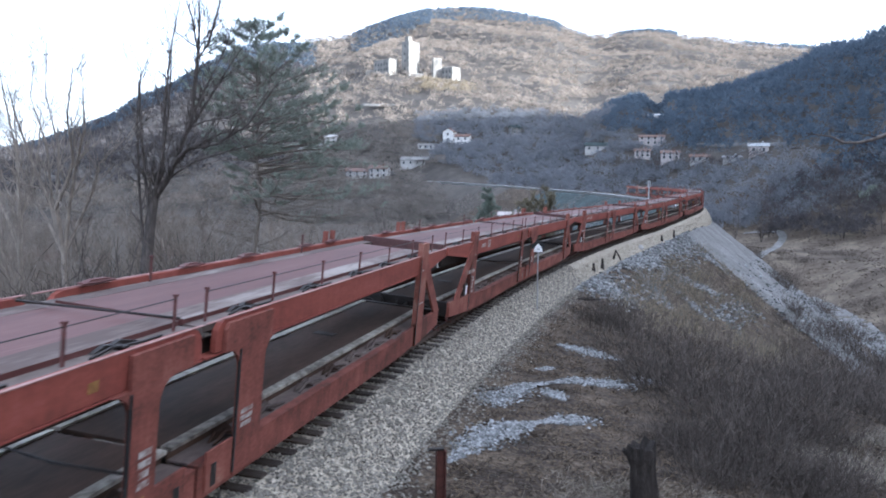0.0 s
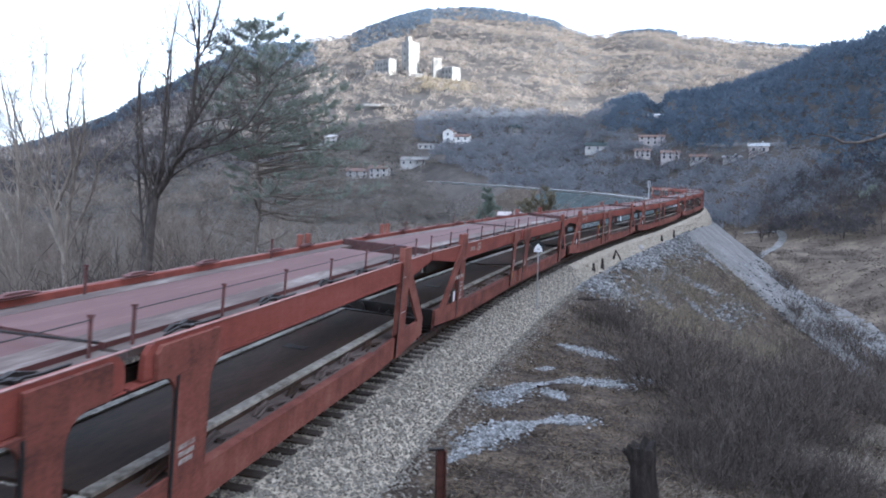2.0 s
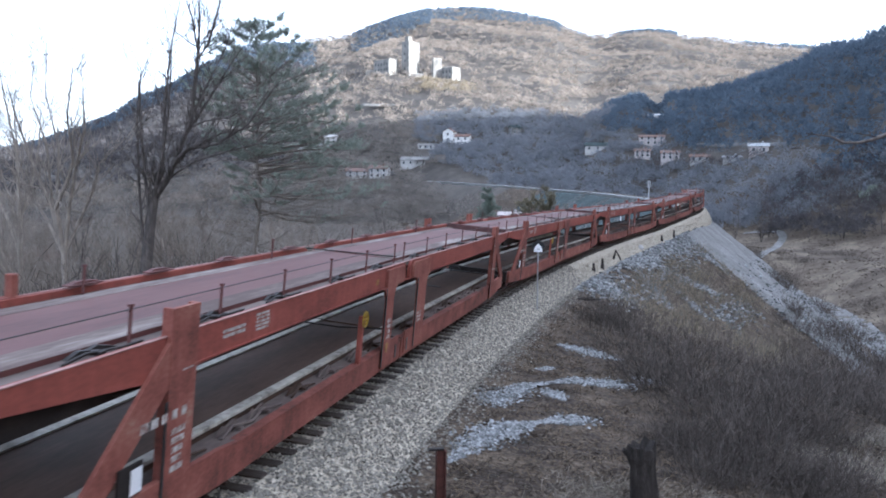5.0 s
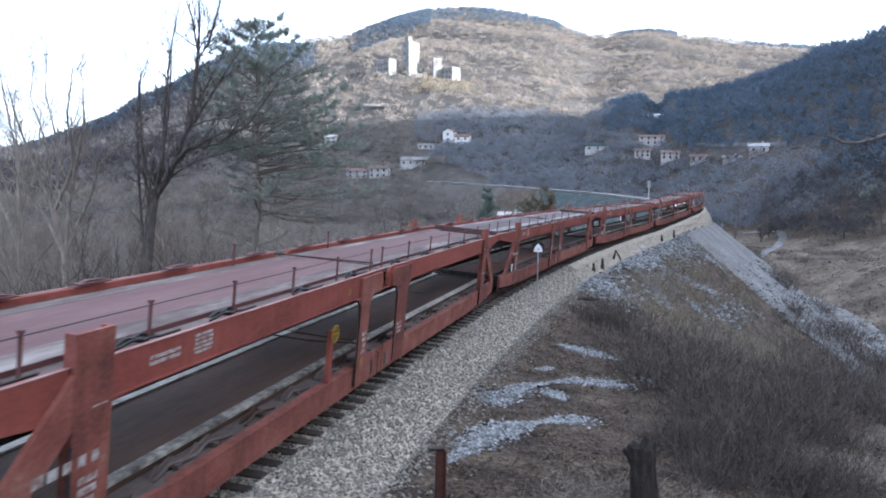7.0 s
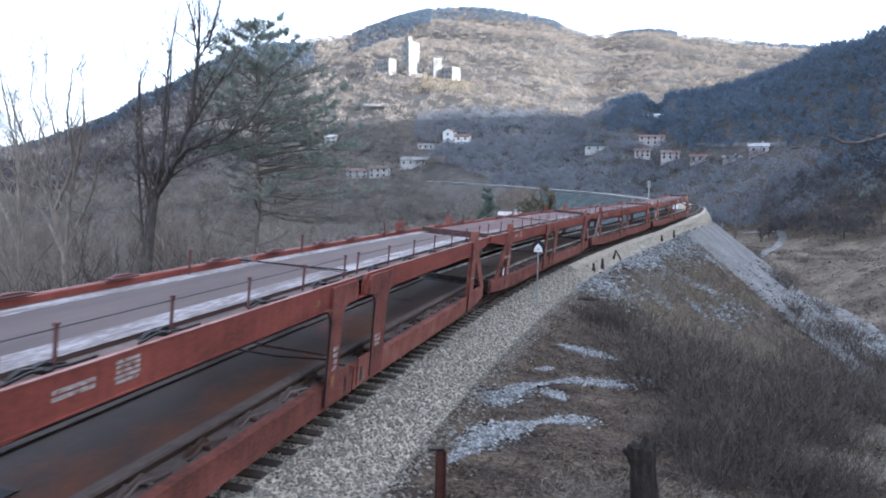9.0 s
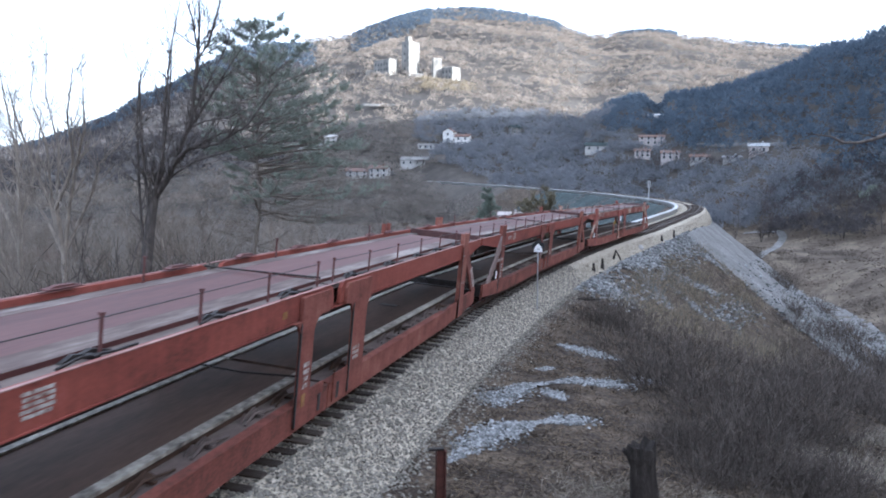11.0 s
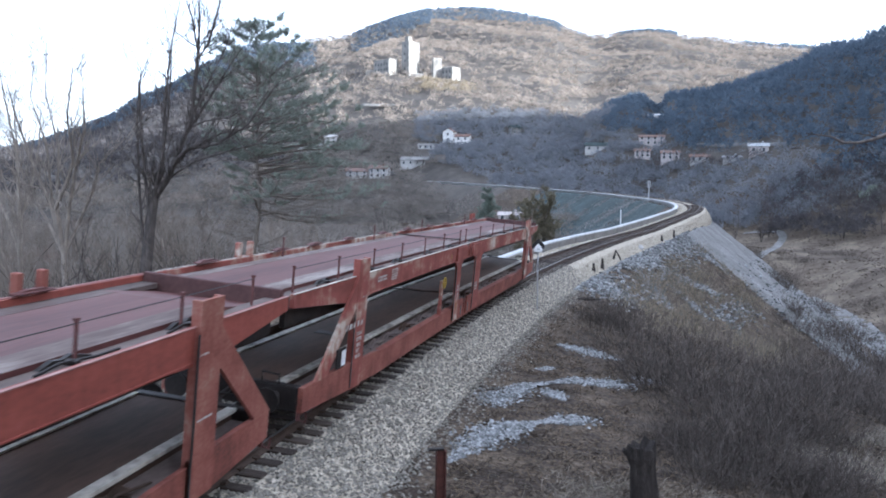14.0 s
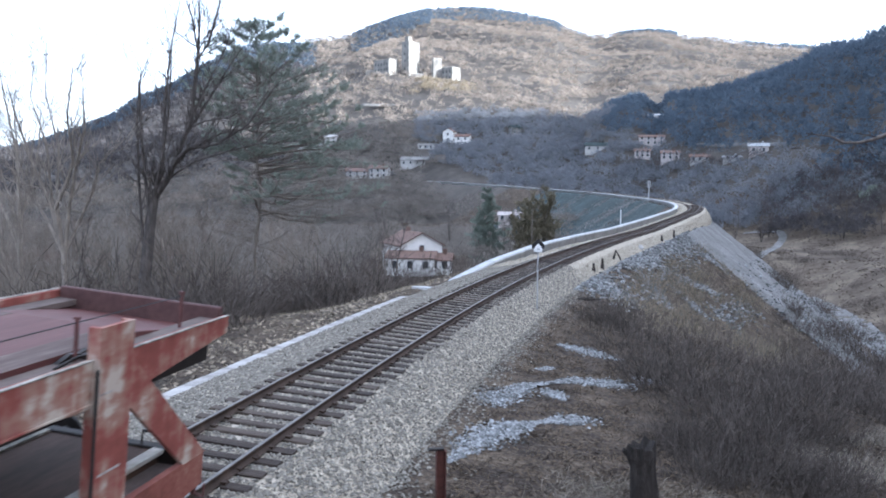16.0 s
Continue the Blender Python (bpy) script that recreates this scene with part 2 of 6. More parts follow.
M_glass = material("dark_window_glass", [(0.3, (0.02, 0.025, 0.03)), (0.7, (0.05, 0.06, 0.07))], 1, 5, 0.15, 0, 0)
M_post = material("rust_red_post", [(0.3, (0.045, 0.018, 0.014)), (0.6, (0.09, 0.034, 0.026))], 6, 30, 0.85)
M_stump = material("dark_rotten_wood", [(0.3, (0.012, 0.010, 0.009)), (0.5, (0.028, 0.023, 0.02)), (0.7, (0.06, 0.05, 0.043))], 4, 22, 0.95, 0, 0.9, None, 0.04, stretch=(2, 2, 0.5))
M_galv = material("galvanised_steel", [(0.3, (0.33, 0.34, 0.35)), (0.7, (0.52, 0.53, 0.54))], 4, 30, 0.5, 0.5)
M_sign = material("white_sign_enamel", [(0.3, (0.72, 0.73, 0.74)), (0.7, (0.82, 0.82, 0.83))], 3, 20, 0.4, bump=0)
M_black = material("black_enamel", [(0.3, (0.015, 0.015, 0.016)), (0.7, (0.03, 0.03, 0.03))], 3, 20, 0.4, bump=0)


# ---- mesh helpers ----
def mesh_np(name, verts, faces, mats=(), idx=None, smooth=False):
    verts, faces = np.asarray(verts, dtype=np.float32), np.asarray(faces, dtype=np.int32)
    me = bpy.data.meshes.new(name)
    me.vertices.add(len(verts))
    me.vertices.foreach_set("co", verts.ravel())
    me.loops.add(faces.size)
    me.loops.foreach_set("vertex_index", faces.ravel())
    me.polygons.add(len(faces))
    me.polygons.foreach_set("loop_start", np.arange(len(faces), dtype=np.int32) * faces.shape[1])
    for m in mats:
        me.materials.append(m)
    if idx is not None:
        me.polygons.foreach_set("material_index", np.asarray(idx, dtype=np.int32))
    me.update(calc_edges=True)
    me.validate()
    if smooth:
        me.polygons.foreach_set("use_smooth", np.ones(len(faces), dtype=bool))
    return me


def part(name, bm, mat, parent, label=""):
    me = bpy.data.meshes.new(name)
    bm.to_mesh(me)
    bm.free()
    for m in (mat if isinstance(mat, (list, tuple)) else [mat]):
        me.materials.append(m)
    ob = new(name, me)
    if parent:
        ob.parent = parent
    return tagged(ob, label)


def part_me(name, me, parent, label=""):
    ob = new(name, me)
    if parent:
        ob.parent = parent
    return tagged(ob, label)


def thing(name, label, category, group="", m=None):
    ob = new(name)
    ob.empty_display_size = 0.2
    if m is not None:
        ob.matrix_world = m
    return tagged(ob, label, category, group)


def add_box(bm, x0, x1, y0, y1, z0, z1, bev=0.0, mi=0):
    m = Matrix.Translation(((x0 + x1) / 2, (y0 + y1) / 2, (z0 + z1) / 2)) @ Matrix.Diagonal((abs(x1 - x0), abs(y1 - y0), abs(z1 - z0), 1))
    r = bmesh.ops.create_cube(bm, size=1, matrix=m)
    fs = {f for v in r["verts"] for f in v.link_faces}
    for f in fs:
        f.material_index = mi
    if bev:
        es = list({e for f in fs for e in f.edges})
        bmesh.ops.bevel(bm, geom=es, offset=bev, segments=1, affect="EDGES")
    return bm


def box(*a, **k):
    return add_box(bmesh.new(), *a, **k)


def add_plate(bm, pts, x0, x1, mi=0):
    """A plate with the outline pts (along, up), between two lateral planes."""
    a = [bm.verts.new((x0, p[0], p[1])) for p in pts]
    b = [bm.verts.new((x1, p[0], p[1])) for p in pts]
    n = len(pts)
    fs = [bm.faces.new(a), bm.faces.new(b[::-1])]
    for i in range(n):
        fs.append(bm.faces.new((a[i], b[i], b[(i + 1) % n], a[(i + 1) % n])))
    for f in fs:
        f.material_index = mi
    bmesh.ops.recalc_face_normals(bm, faces=fs)
    return bm


def add_tube(bm, pts, r, k=6, mi=0):
    rings = []
    pts = [Vector(p) for p in pts]
    for i, p in enumerate(pts):
        d = (pts[min(i + 1, len(pts) - 1)] - pts[max(i - 1, 0)]).normalized()
        q = d.to_track_quat("Z", "Y")
        rr = r[i] if isinstance(r, (list, tuple)) else r
        rings.append([bm.verts.new(p + q @ Vector((rr * math.cos(6.2832 * j / k), rr * math.sin(6.2832 * j / k), 0))) for j in range(k)])
    for a, b in zip(rings, rings[1:]):
        for j in range(k):
            bm.faces.new((a[j], a[(j + 1) % k], b[(j + 1) % k], b[j])).material_index = mi
    bm.faces.new(rings[0][::-1]).material_index = mi
    bm.faces.new(rings[-1]).material_index = mi
    return bm


def tube(*a, **k):
    return add_tube(bmesh.new(), *a, **k)


# ---- the line of the track ----
CANT = 0.0666
K_S = np.array([-300, 0, 60, 100, 130, 160, 200, 250, 300, 400, 600.0])
K_V = np.array([225, 225, 352, -28, -367, -445, -283, -275, -344, -249, -63]) * 1e-5
Z_S = np.array([-300, 0, 60, 90, 120, 150, 180, 240, 320, 420, 600.0])
Z_V = np.array([-2.2, 0, 0.45, 0.87, 1.9, 2.53, 3.12, 4.26, 6.57, 10.16, 16.68])
TS = np.arange(-300, 600.25, 0.5)
TK = np.interp(TS, K_S, K_V)
TP = np.concatenate([[0], np.cumsum((TK[1:] + TK[:-1]) * 0.25)])
TP += 0.1902 - TP[600]
TM = (TP[1:] + TP[:-1]) / 2
TX = np.concatenate([[0], np.cumsum(np.sin(TM) * 0.5)])
TY = np.concatenate([[0], np.cumsum(np.cos(TM) * 0.5)])
TX += -6.783 - TX[600]
TY -= TY[600]
TZ = np.interp(TS, Z_S, Z_V)
C_S, C_V = np.array([-300, 45, 80, 130, 600.0]), np.array([CANT, CANT, 0.0, -0.05, -0.05])


def along(s, u, h):
    """Points at station s, u to the right of the track's middle and h above the rail heads."""
    s, u, h = np.broadcast_arrays(np.asarray(s, float), np.asarray(u, float), np.asarray(h, float))
    x, y, p, z, c = (np.interp(s, a, b) for a, b in ((TS, TX), (TS, TY), (TS, TP), (TS, TZ), (C_S, C_V)))
    a = u * np.cos(c) + h * np.sin(c)
    return np.stack([x + np.cos(p) * a, y - np.sin(p) * a, z - u * np.sin(c) + h * np.cos(c)], -1)


def level(s, u, h):
    """The same without the cant."""
    s, u, h = np.broadcast_arrays(np.asarray(s, float), np.asarray(u, float), np.asarray(h, float))
    x, y, p, z = (np.interp(s, a, b) for a, b in ((TS, TX), (TS, TY), (TS, TP), (TS, TZ)))
    return np.stack([x + np.cos(p) * u, y - np.sin(p) * u, z + h], -1)


def nearest(x, y):
    """Station, offset to the right and rail height of the nearest place of the track."""
    st, out = 4, np.empty((3, len(x)))
    px, py = TX[::st], TY[::st]
    for i in range(0, len(x), 4000):
        j = slice(i, i + 4000)
        k = np.argmin((x[j, None] - px) ** 2 + (y[j, None] - py) ** 2, 1) * st
        dx, dy, p = x[j] - TX[k], y[j] - TY[k], TP[k]
        out[0, j] = TS[k] + dx * np.sin(p) + dy * np.cos(p)
        side = np.where(dx * np.cos(p) - dy * np.sin(p) >= 0, 1.0, -1.0)
        lat = dx * np.cos(p) - dy * np.sin(p)
        out[1, j] = np.where((k == 0) | (k >= len(TS) - st), side * np.hypot(dx, dy), lat)
        out[2, j] = np.interp(out[0, j], TS, TZ)
    return out


def smooth(t):
    t = np.clip(t, 0, 1)
    return t * t * (3 - 2 * t)


# ridges: bearing in degrees, distance and height of the crest
FAR_AZ = np.array([-180, -110, -60, -40, -28.43, -26.88, -25.27, -23.63, -21.94, -20.21, -18.45, -16.66, -14.84, -12.99, -10.17, -7.3, -6.34, -5.37, -3.44, -1.49, 0.46, 2.41, 4.35, 6.29, 7.45, 8.23, 9.38, 9.95, 11.27, 12.39, 13.87, 14.97, 15.7, 17.5, 19.27, 21, 22.69, 23.68, 25.95, 28.07, 40, 60, 110, 180])
FAR_D = np.array([900, 800, 800, 850, 900, 900, 900, 900, 901, 926, 950, 970, 989, 1021, 1096, 1163, 1185, 1207, 1247, 1289, 1300, 1300, 1300, 1300, 1300, 1300, 1300, 1305, 1329, 1350, 1383, 1400, 1400, 1400, 1400, 1400, 1400, 1400, 1400, 1400, 1200, 900, 900, 900])
FAR_EL = np.array([0.091, 0.051, 0.041, 0.041, 0.0445, 0.0489, 0.0602, 0.0729, 0.0882, 0.1105, 0.1232, 0.1426, 0.1592, 0.1719, 0.1808, 0.185, 0.1886, 0.1962, 0.2088, 0.2166, 0.2204, 0.2207, 0.2163, 0.2113, 0.2062, 0.1996, 0.1924, 0.1885, 0.1908, 0.1945, 0.1982, 0.1971, 0.1932, 0.1902, 0.1871, 0.1841, 0.1811, 0.1786, 0.1764, 0.1728, 0.161, 0.141, 0.141, 0.091])
NEAR_AZ = np.array([-180.0, -150.0, -120.0, 8.0, 9.88, 10.64, 11.2, 12.14, 13.25, 14.0, 14.38, 14.82, 15.1, 15.82, 17.61, 19.36, 21.06, 22.73, 23.7, 24.33, 25.93, 26.86, 27.46, 28.0, 35.0, 50.0, 70.0, 100.0, 130.0, 160.0, 180.0])
NEAR_D = np.array([420.0, 420.0, 420.0, 560.0, 549.0, 544.0, 541.0, 536.0, 530.0, 526.0, 524.0, 522.0, 521.0, 518.0, 511.0, 505.0, 498.0, 493.0, 490.0, 488.0, 483.0, 480.0, 477.0, 473.0, 440.0, 420.0, 400.0, 400.0, 400.0, 410.0, 420.0])
NEAR_H = np.array([52.0, 22.0, -48.0, -40.0, 51.1, 53.1, 55.3, 59.0, 60.6, 55.9, 52.2, 54.3, 59.5, 60.1, 62.6, 66.8, 70.4, 74.3, 77.9, 82.1, 82.1, 83.0, 85.7, 86.7, 104.0, 142.0, 157.0, 157.0, 142.0, 92.0, 52.0])


def natural(x, y):
    d, az = np.hypot(x, y), np.degrees(np.arctan2(x, y))
    cz = np.maximum(np.cos(np.radians(az)), 0.55)
    zr = 4.4 + np.interp(az, FAR_AZ, FAR_EL) * np.interp(az, FAR_AZ, FAR_D) * cz
    dr = np.interp(az, FAR_AZ, FAR_D)
    d0 = np.interp(az, [-180, -60, -30, -12, 30, 180], [300, 260, 280, 330, 330, 330])
    t = (d - d0) / (dr - d0)
    base = np.where(az < 6, -12.0, -11.0)
    f = np.where(t < 1, np.clip(t, 0, 1) ** 1.02, 1 - 0.25 * np.clip(t - 1, 0, 3))
    far = base + (zr - base) * f
    nh, nd = np.interp(az, NEAR_AZ, NEAR_H), np.interp(az, NEAR_AZ, NEAR_D)
    n0 = np.interp(az, [-180, -150, 0, 12, 28, 50, 180], [40, 60, 330, 300, 230, 60, 30])
    t = (d - n0) / (nd - n0)
    near = base + (nh - base) * np.where(t < 1, smooth(t * 0.93 + 0.0) / smooth(0.93), np.maximum(1 - 0.5 * (t - 1), 0))
    near = np.where(d < n0, base, near)
    z = np.maximum(far, near)
    # the bank on which the camera stands, and the hillside behind it
    rc = np.hypot(x - 1.0, (y + 1.5))
    bank = 2.7 - 0.46 * np.maximum(rc - 1.2, 0)
    back = 2.7 - 0.06 * np.hypot(x - 30, y + 60) * 0 - 0.12 * np.maximum(y + 4, 0) * 4 - 0.02 * np.abs(x - 20)
    z = np.maximum(z, bank)
    z = np.where(y < -2, np.maximum(z, np.minimum(back, 2.7)), z)
    return z


def ground_z(x, y):
    x, y = np.atleast_1d(np.asarray(x, float)), np.atleast_1d(np.asarray(y, float))
    s, u, zt = nearest(x, y)
    a = np.abs(u)
    nat = natural(x, y)
    mr = np.interp(s, [28, 75], [0.13, 0.80])
    ml = np.interp(s, [30, 62], [0.07, 0.66])
    step = np.interp(s, [108, 138], [0, 1.4])
    a0 = np.interp(s, [75, 105], [2.9, 2.15])
    right = zt - np.interp(s, [75, 105], [1.12, 0.8]) - np.where(a < a0, 0, mr * (a - a0)) - step * smooth((a - a0 + 0.2) / 0.8)
    nat = nat - 6.5 * smooth((s - 70) / 30) * smooth((230 - s) / 40) * smooth((46 - u) / 18) * (u > 0)
    left = zt - 0.62 - np.where(a < 4.6, 0, ml * (a - 4.6))
    left = np.where(a < 3.0, zt - 0.9, left)
    prof = np.where(u > 0, right, left)
    z = np.maximum(prof, nat)
    z = np.minimum(z, np.where(u > 0, zt - 1.12, zt - 0.62) + 0.85 * np.maximum(a - 3.0, 0) + np.where(a > 60, 500, 0))
    d = np.hypot(x, y)
    amp = np.clip((a - 3.0) / 6, 0, 1)
    bumps = 0.10 * np.sin(x * 1.3 + 2 * np.sin(y * 0.7)) * np.sin(y * 1.1 + 1.5 * np.sin(x * 0.9)) + 0.2 * np.sin(x * 0.35 + 1) * np.sin(y * 0.31 + 2)
    big = np.clip((d - 420) / 300, 0, 1) * (9 * np.sin(x / 61 + 1.3 * np.sin(y / 83)) * np.sin(y / 71 + np.sin(x / 47)) + 3 * np.sin(x / 23 + 2 * np.sin(y / 31)) * np.sin(y / 27))
    ridge = np.interp(np.degrees(np.arctan2(x, y)), FAR_AZ, FAR_D)
    return z + bumps * amp + big * (1 - 0.75 * smooth((d - ridge + 260) / 200))


def on_ground(x, y, dz=0.0):
    return Vector((x, y, float(ground_z(x, y)[0]) + dz))


# ---- ground: one sheet to the horizon ----
def build_ground():
    az = np.concatenate([np.arange(-180, -36, 3.0), np.arange(-36, 36, 0.4), np.arange(36, 180, 3.0)])
    r = np.concatenate([[0.6, 1.5, 2.5, 3.5, 5], 6.5 * 1.016 ** np.arange(0, 240), ])
    r = r[r < 230]
    r = np.concatenate([r, r[-1] * 1.028 ** np.arange(1, 108)])
    A, Rr = np.meshgrid(np.radians(az), r)
    x, y = (Rr * np.sin(A)).ravel(), (Rr * np.cos(A)).ravel()
    z = ground_z(x, y)
    s, u, zt = nearest(x, y)             # sunk a little under the stone facing of the embankment
    z -= 0.8 * smooth((s - 102) / 4) * smooth((199 - s) / 4) * smooth((u - 2.6) / 0.5) * smooth((29.5 - u) / 1.5)
    z -= 1.2 * smooth((s - 168) / 8) * smooth((326 - s) / 8) * smooth((-u - 3.6) / 0.8) * smooth((u + 26.5) / 2)
    v = np.stack([x, y, z], -1)
    n, k = len(az), len(r)
    i, j = np.meshgrid(np.arange(k - 1), np.arange(n), indexing="ij")
    a, b = i * n + j, i * n + (j + 1) % n
    f = np.stack([a.ravel(), b.ravel(), (b + n).ravel(), (a + n).ravel()], -1)[:, ::-1]
    v = np.concatenate([v, [[0, 0, z[:n].mean()]]])
    far = np.concatenate([(Rr.ravel() > 335), [False]])
    me = mesh_np("ground", v, f, [M_ground, M_litter], idx=far[f].all(1).astype(int), smooth=True)
    bm = bmesh.new()
    bm.from_mesh(me)
    bm.verts.ensure_lookup_table()
    for q in range(n):
        bm.faces.new((bm.verts[q], bm.verts[(q + 1) % n], bm.verts[len(v) - 1])).smooth = True
    bmesh.ops.recalc_face_normals(bm, faces=bm.faces)
    bm.to_mesh(me)
    bm.free()
    tagged(new("ground", me), "brown winter ground of valley floor and wooded hills", "ground", kind="structure")


build_ground()


# ---- railway: ballast, rails, sleepers ----
def sweep(name, prof, s0, s1, ds, mats, fn=along, idx=None, closed=True):
    s = np.arange(s0, s1 + ds * 0.5, ds)
    p = np.array(prof)
    k, n = len(p), len(s)
    v = fn(s[:, None], p[None, :, 0], p[None, :, 1]).reshape(-1, 3)
    kk = k if closed else k - 1
    i, j = np.meshgrid(np.arange(n - 1), np.arange(kk), indexing="ij")
    a, b = i * k + j, i * k + (j + 1) % k
    f = np.stack([a, b, b + k, a + k], -1).reshape(-1, 4)
    mi = None if idx is None else np.tile(np.array(idx), n - 1)
    me = mesh_np(name, v, f, mats, mi)
    if closed:
        bm = bmesh.new()
        bm.from_mesh(me)
        bm.verts.ensure_lookup_table()
        bm.faces.new([bm.verts[i] for i in range(k)])
        bm.faces.new([bm.verts[(n - 1) * k + i] for i in range(k)])
        bmesh.ops.recalc_face_normals(bm, faces=bm.faces)
        bm.to_mesh(me)
        bm.free()
    return me


def shoulder(s, u, h):
    """The bed's cross-section: its outer shoulder is narrow and steep on the high bank of the bend."""
    k = np.interp(s, [70, 105], [1.0, 0.5])
    return along(s, np.where(u > 1.72, 1.72 + (u - 1.72) * k, u), np.where(u > 1.72, -0.36 + (h + 0.36) * np.interp(s, [100, 138], [1.0, 1.7]), h))


tagged(part_me("ballast", sweep("ballast", [(-3.5, -1.05), (-3.2, -0.64), (-1.85, -0.36), (-1.3, -0.21), (0, -0.22), (1.3, -0.21), (1.72, -0.36), (3.0, -1.12), (3.3, -1.5), (-3.5, -1.5)],
                                -60, 600, 1.0, [M_ballast], fn=shoulder), None), "grey limestone ballast bed under the single track", "ballast", kind="structure")
RAIL = [(-0.07, -0.165), (0.07, -0.165), (0.07, -0.15), (0.012, -0.13), (0.012, -0.045), (0.036, -0.035), (0.036, -0.006), (0.03, 0), (-0.03, 0), (-0.036, -0.006), (-0.036, -0.035), (-0.012, -0.045), (-0.012, -0.13), (-0.07, -0.15)]
for sd in (-1, 1):
    tagged(part_me("rail", sweep("rail", [(x + sd * 0.753, z) for x, z in RAIL], -60, 600, 1.0, [M_rail, M_railtop], idx=[0, 0, 0, 0, 0, 0, 0, 1, 0, 0, 0, 0, 0, 0]), None),
           "steel running rail with rusty web and polished head", "rail", "running rails", kind="structure")


def frame_at(s, u=0.0, h=0.0, turn=0.0, cant=True):
    p0, p1 = (Vector(q) for q in (along if cant else level)(np.array([s - 0.5, s + 0.5]), u, h))
    r0, r1 = (Vector(q) for q in (along if cant else level)(s, np.array([u - 0.5, u + 0.5]), h))
    y, x = (p1 - p0).normalized(), (r1 - r0).normalized()
    z = x.cross(y).normalized()
    x = y.cross(z)
    m = Matrix((x, y, z)).transposed().to_4x4()
    m.translation = (p0 + p1) / 2
    return m @ pose(0, 0, 0, 0, 0, turn)


def build_sleepers():
    root = thing("sleeper_row", "dark tarred wooden sleepers lying in the ballast", "sleepers")
    root["kind"] = "structure"
    rng = random.Random(5)
    metas = []
    for k in range(4):
        bm = bmesh.new()
        add_box(bm, -1.3, 1.3, -0.13, 0.13, -0.32, -0.165, 0.015)
        for v in bm.verts:
            v.co += Vector((rng.uniform(-0.015, 0.015), rng.uniform(-0.012, 0.012), rng.uniform(-0.008, 0.004)))
        me = bpy.data.meshes.new("sleeper")
        for sd in (-1, 1):
            for e in (-1, 1):
                add_box(bm, sd * 0.753 + e * 0.1 - 0.05, sd * 0.753 + e * 0.1 + 0.05, -0.06, 0.06, -0.165, -0.12, 0, 1)
        bm.to_mesh(me)
        bm.free()
        me.materials.append(M_sleeper)
        me.materials.append(M_rail)
        metas.append(me)
    for i in range(300):
        ob = part_me("sleeper", metas[i % 4], root)
        ob.matrix_world = frame_at(-10.0 + 0.6 * i + rng.uniform(-0.03, 0.03), rng.uniform(-0.06, 0.06), 0, rng.uniform(-1.2, 1.2))


build_sleepers()


# ---- the train: articulated double-deck car transporter wagons ----
JOINT = 10.6     # from the first post of a wagon to the joint of its two halves
PITCH = 27.9     # from wagon to wagon
SPEED = 14.79
HEAD = 223.8     # station of the last wagon's first post at the start


